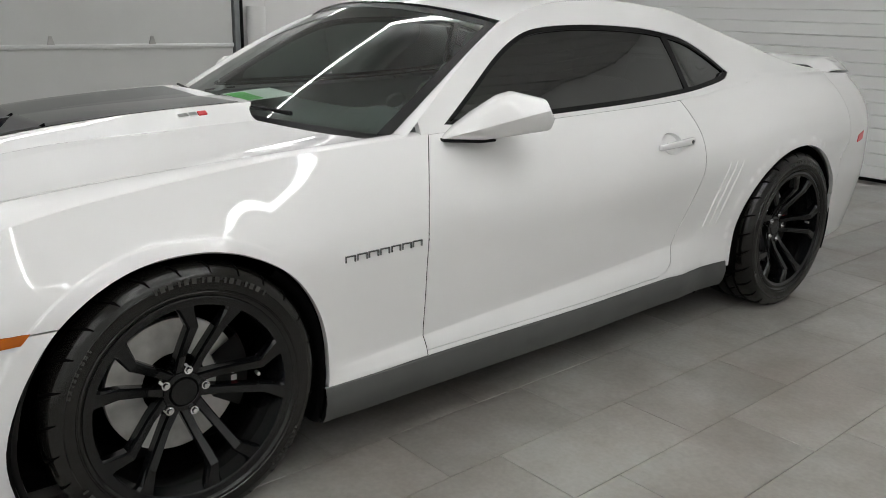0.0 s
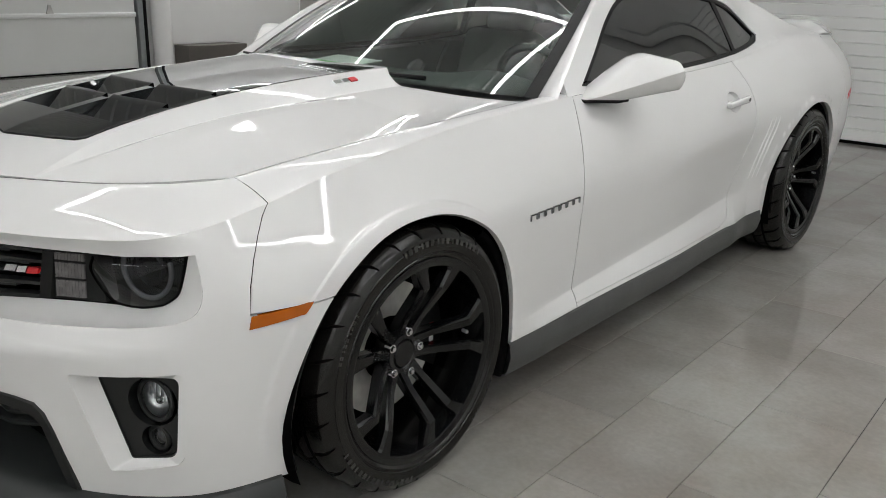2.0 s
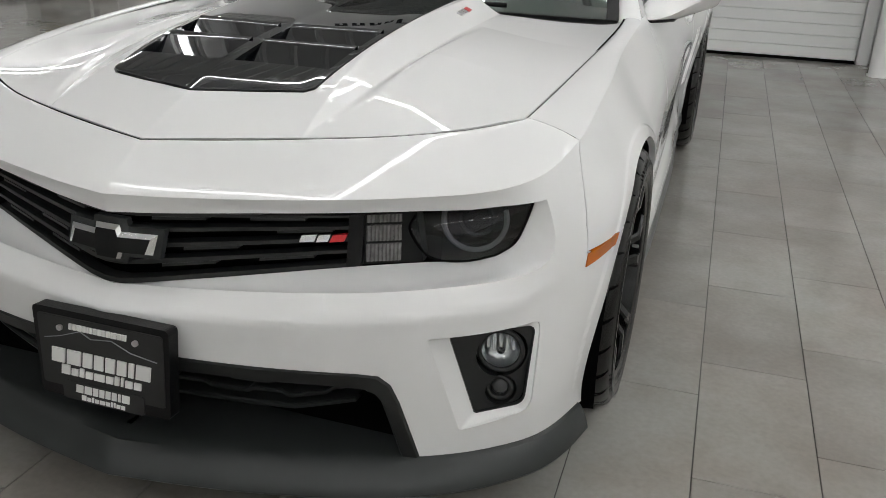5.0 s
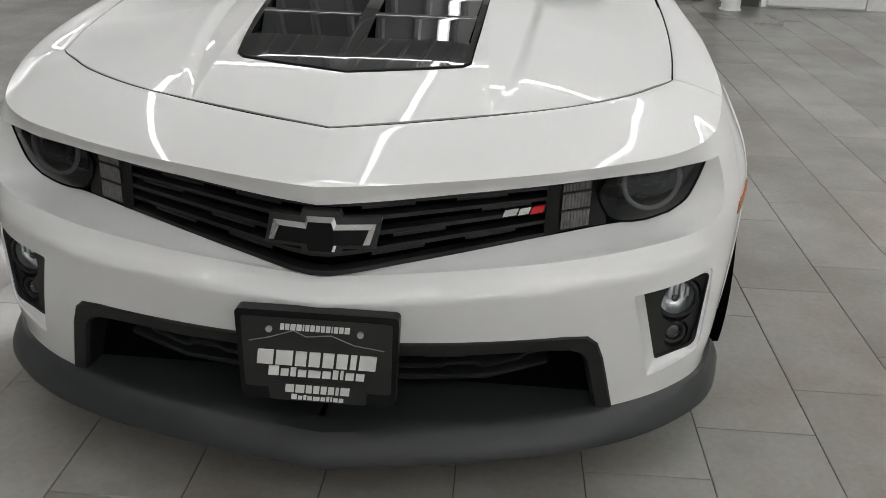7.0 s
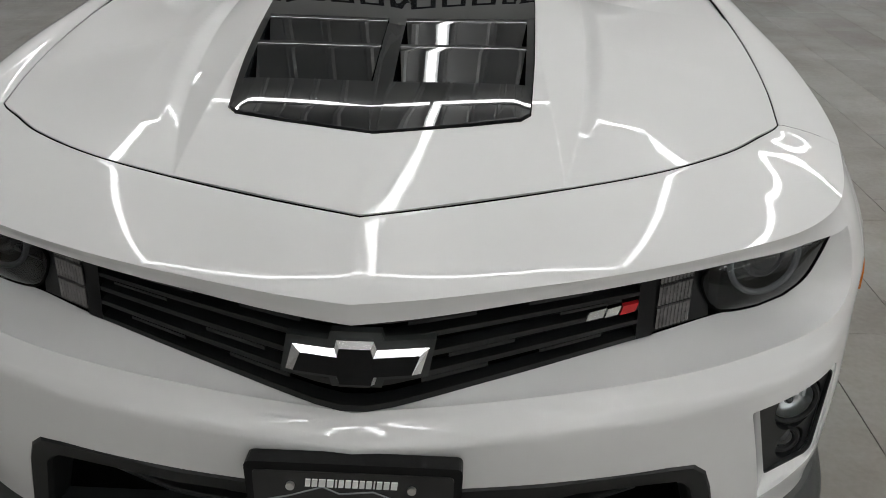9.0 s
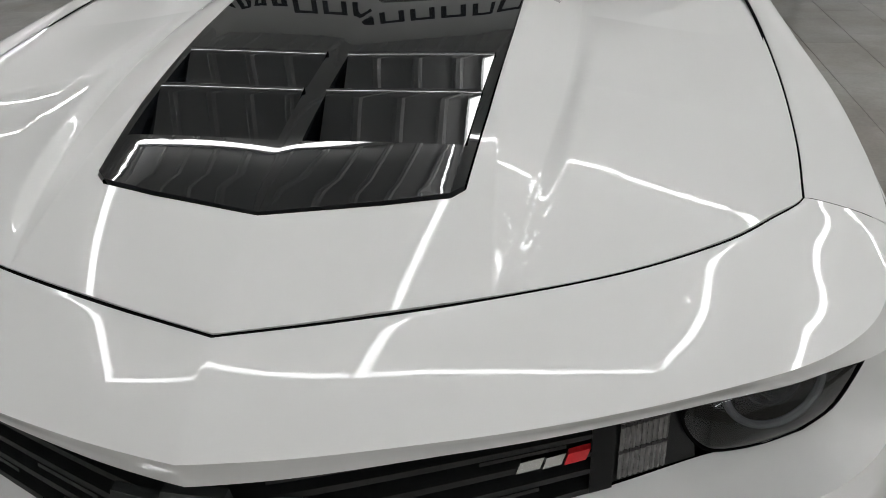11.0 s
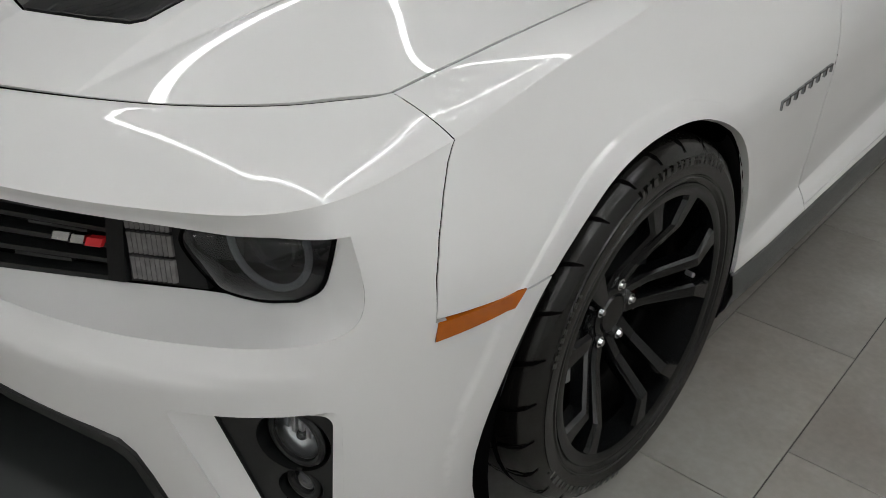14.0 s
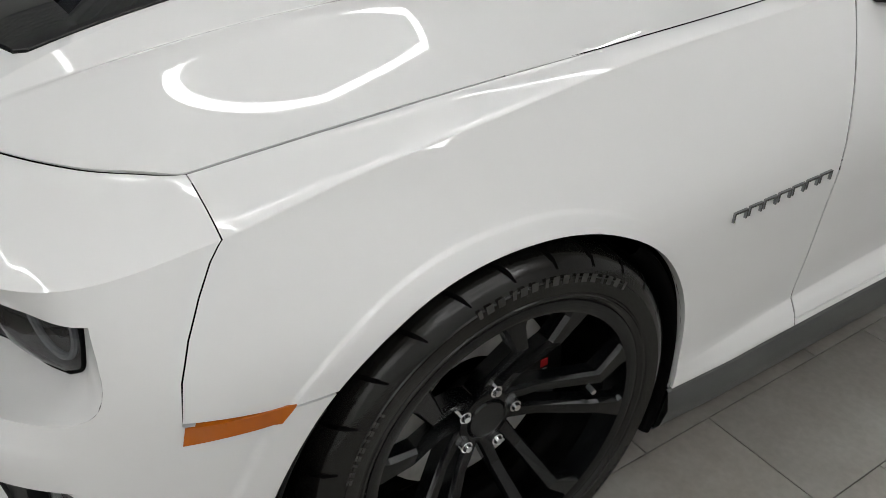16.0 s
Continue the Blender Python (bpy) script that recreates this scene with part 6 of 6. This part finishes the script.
# cabin: dash, seats, steering wheel, wipers
def rounded_box(lo, hi, r, mat, name, parent, label=""):
    return part(name, box(bmesh.new(), lo, hi, r, 4), mat, parent, label)


dash_rows = []
for u in np.linspace(-.68, .68, 24):
    hump = .03 * math.exp(-((u - .36) / .16) ** 2)
    dash_rows.append(np.array([(u, .55 + .25 * (u / .68) ** 2, .90), (u, .80 + .1 * (u / .68) ** 2, .915 + hump * .4), (u, 1.02, .93 + hump), (u, 1.10, .90 + hump), (u, 1.12, .70), (u, 1.05, .45)]))
dash = loft("dashboard", dash_rows, DASH, car, "dark plastic dashboard", False, 40)
for sx in (.37, -.37):
    seat = rounded_box((sx - .24, 1.35, .30), (sx + .24, 1.90, .52), .06, SEAT, "seat", car, "dark grey bucket seat")
    bm = box(bmesh.new(), (sx - .23, -.07, 0), (sx + .23, .08, .62), .06, 4)
    bmesh.ops.transform(bm, matrix=Matrix.Translation((0, 1.88, .45)) @ Euler((radians(-20), 0, 0)).to_matrix().to_4x4(), verts=bm.verts)
    part("seat_back", bm, SEAT, seat)
    bm = box(bmesh.new(), (sx - .13, -.05, .61), (sx + .13, .06, .78), .045, 4)
    bmesh.ops.transform(bm, matrix=Matrix.Translation((0, 1.89, .45)) @ Euler((radians(-20), 0, 0)).to_matrix().to_4x4(), verts=bm.verts)
    part("headrest", bm, SEAT, seat)
wheel_turn = Vector((0, 1, .45)).normalized().to_track_quat("Z", "Y").to_matrix().to_4x4()
steering = part("steering_wheel", torus(bmesh.new(), Vector((.37, 1.30, .87)), wheel_turn, .18, .016, (0, 360), 48, 10), DASH, car, "black steering wheel")
bm = bmesh.new()
tube(bm, (.37, 1.16, .80), (.37, 1.295, .865), .05, 20)
for a in (0, math.pi, -math.pi / 2):
    tube(bm, Vector((.37, 1.295, .865)), Vector((.37, 1.30, .87)) + wheel_turn @ Vector((.17 * math.cos(a), .17 * math.sin(a), 0)), .014, 8)
part("steering_hub", bm, DASH, steering)
part("cabin_floor", box(bmesh.new(), (-.74, .8, .2), (.74, 2.9, .26)), VOID, car, smooth=False)
part("rear_bulkhead", box(bmesh.new(), (-.62, 2.35, .26), (.62, 2.5, .85), .05, 3), SEAT, car)
loft(
    "cowl", [np.array([(x, .44 + .24 * (x / .74) ** 2, .925 - .01 * (x / .74) ** 2) for x in np.linspace(-.74, .74, 30)]), np.array([(x, .60 + .17 * (x / .74) ** 2, .945 - .02 * (x / .74) ** 2) for x in np.linspace(-.74, .74, 30)])],
    SATIN_BLACK, car, "black plastic cowl below the windscreen")
for x0, x1 in ((.40, -.14), (-.12, -.62)):
    bm = bmesh.new()
    tube(bm, (x0, .55 + .12 * abs(x0), .965), (x1, .60 + .10 * abs(x1), .972), .005, 8)
    tube(bm, (x0, .55 + .12 * abs(x0), .965), ((x0 + x1) / 2, .54, .968), .008, 8, .006)
    part("wiper", bm, SATIN_BLACK, car, "black wiper arm")
sheet = thing("paper_sheet", "white and green printed paper on the dashboard", "paper")
bm = bmesh.new()
slab(bm, [(-.40, .74, .945), (-.12, .70, .945), (-.08, .90, .965), (-.38, .95, .965)], (0, 0, .002))
part("page", bm, PAPER, sheet, smooth=False)
bm = bmesh.new()
slab(bm, [(-.36, .745, .9485), (-.13, .712, .9485), (-.115, .78, .9555), (-.35, .815, .9555)], (0, 0, .0015))
part("green_band", bm, GREEN, sheet, smooth=False)
# three slanted gills ahead of the rear wheel, the rear marker and the seam lamp
for k in range(3):
    for sgn in (1, -1):
        y_top, y_low = 2.335 + k * .042, 2.235 + k * .042
        pts = shell(np.c_[s_of_y(np.linspace(y_top, y_low, 16)), np.linspace(.72, .455, 16)])
        wide = np.sin(np.linspace(.15, math.pi - .3, 16)) * .003 + .002
        rowsg = [pts + np.c_[-np.full(16, .004), -wide * 2, np.zeros(16)], pts + np.c_[wide * .9, np.zeros(16), np.zeros(16)], pts + np.c_[-np.full(16, .003), wide * 1.2, np.zeros(16)]]
        rowsg = [r * np.array([sgn, 1, 1]) for r in rowsg]
        loft("gill", rowsg, PAINT, quarter, "", sgn < 0, 25)
rear_marker = panel("rear_marker", np.array([(float(s_of_y(3.42)), .715), (float(s_of_y(3.49)), .725), (float(s_of_y(3.50)), .765), (float(s_of_y(3.43)), .75)]), [], proud(shell, .003), .02, RED, rear_corner, "dark red rear side marker", rim=.008)

# ---- floor tiles ----
TW, TL, JOINT = .2985, .592, .0024
X0, Y0 = .8655, .047        # one joint corner, in the room's own axes


def tile_mesh(name, wx, ly):
    bm = bmesh.new()
    b = .001
    lo = [bm.verts.new((x, y, -.008)) for x, y in ((0, 0), (wx, 0), (wx, ly), (0, ly))]
    mid = [bm.verts.new((x, y, -b)) for x, y in ((0, 0), (wx, 0), (wx, ly), (0, ly))]
    top = [bm.verts.new((x, y, 0)) for x, y in ((b, b), (wx - b, b), (wx - b, ly - b), (b, ly - b))]
    for r0, r1 in ((lo, mid), (mid, top)):
        for i in range(4):
            bm.faces.new((r0[i], r0[(i + 1) % 4], r1[(i + 1) % 4], r1[i]))
    bm.faces.new(top)
    me = bpy.data.meshes.new(name)
    bm.to_mesh(me)
    bm.free()
    me.materials.append(TILE)
    return me


tile_data = tile_mesh("tile", TW - JOINT, TL - JOINT)
far_verts, far_faces = [], []
c0, c1 = int(math.floor((LEFT_X - X0) / TW)), int(math.ceil((RIGHT_X - X0) / TW))
for c in range(c0, c1):
    x = X0 + c * TW
    shift = (Y0 + c * TL / 3) % TL
    k0 = int(math.floor((FRONT_Y - shift) / TL))
    deep = NICHE_Y if x < NICHE_X else BACK_Y
    k1 = int(math.ceil((deep - shift) / TL))
    for k in range(k0, k1):
        y = shift + k * TL
        xa, xb, ya, yb = max(x, LEFT_X), min(x + TW - JOINT, RIGHT_X), max(y, FRONT_Y), min(y + TL - JOINT, deep)
        if xb - xa < .01 or yb - ya < .01:
            continue
        if -.7 < x < 2.9 and -1.8 < y < 6.0 and not (x < .3 and y > -.4) and y - 4.2 < x * 1.2 and xb - xa > TW - .02 and yb - ya > TL - .02:
            t = new("tile", tile_data)
            t.parent = floor
            t.matrix_local = Matrix.Translation((x, y, random.uniform(-.0003, .0003)))
        else:
            b = len(far_verts)
            far_verts += [(xa, ya, 0), (xb, ya, 0), (xb, yb, 0), (xa, yb, 0), (xa, ya, -.006), (xb, ya, -.006), (xb, yb, -.006), (xa, yb, -.006)]
            far_faces += [(b, b + 1, b + 2, b + 3), (b, b + 4, b + 5, b + 1), (b + 1, b + 5, b + 6, b + 2), (b + 2, b + 6, b + 7, b + 3), (b + 3, b + 7, b + 4, b)]
rest = mesh_part("far_tiles", far_verts, far_faces, TILE, floor, "", None, 20)
tagged(rest, "", kind="stuff")
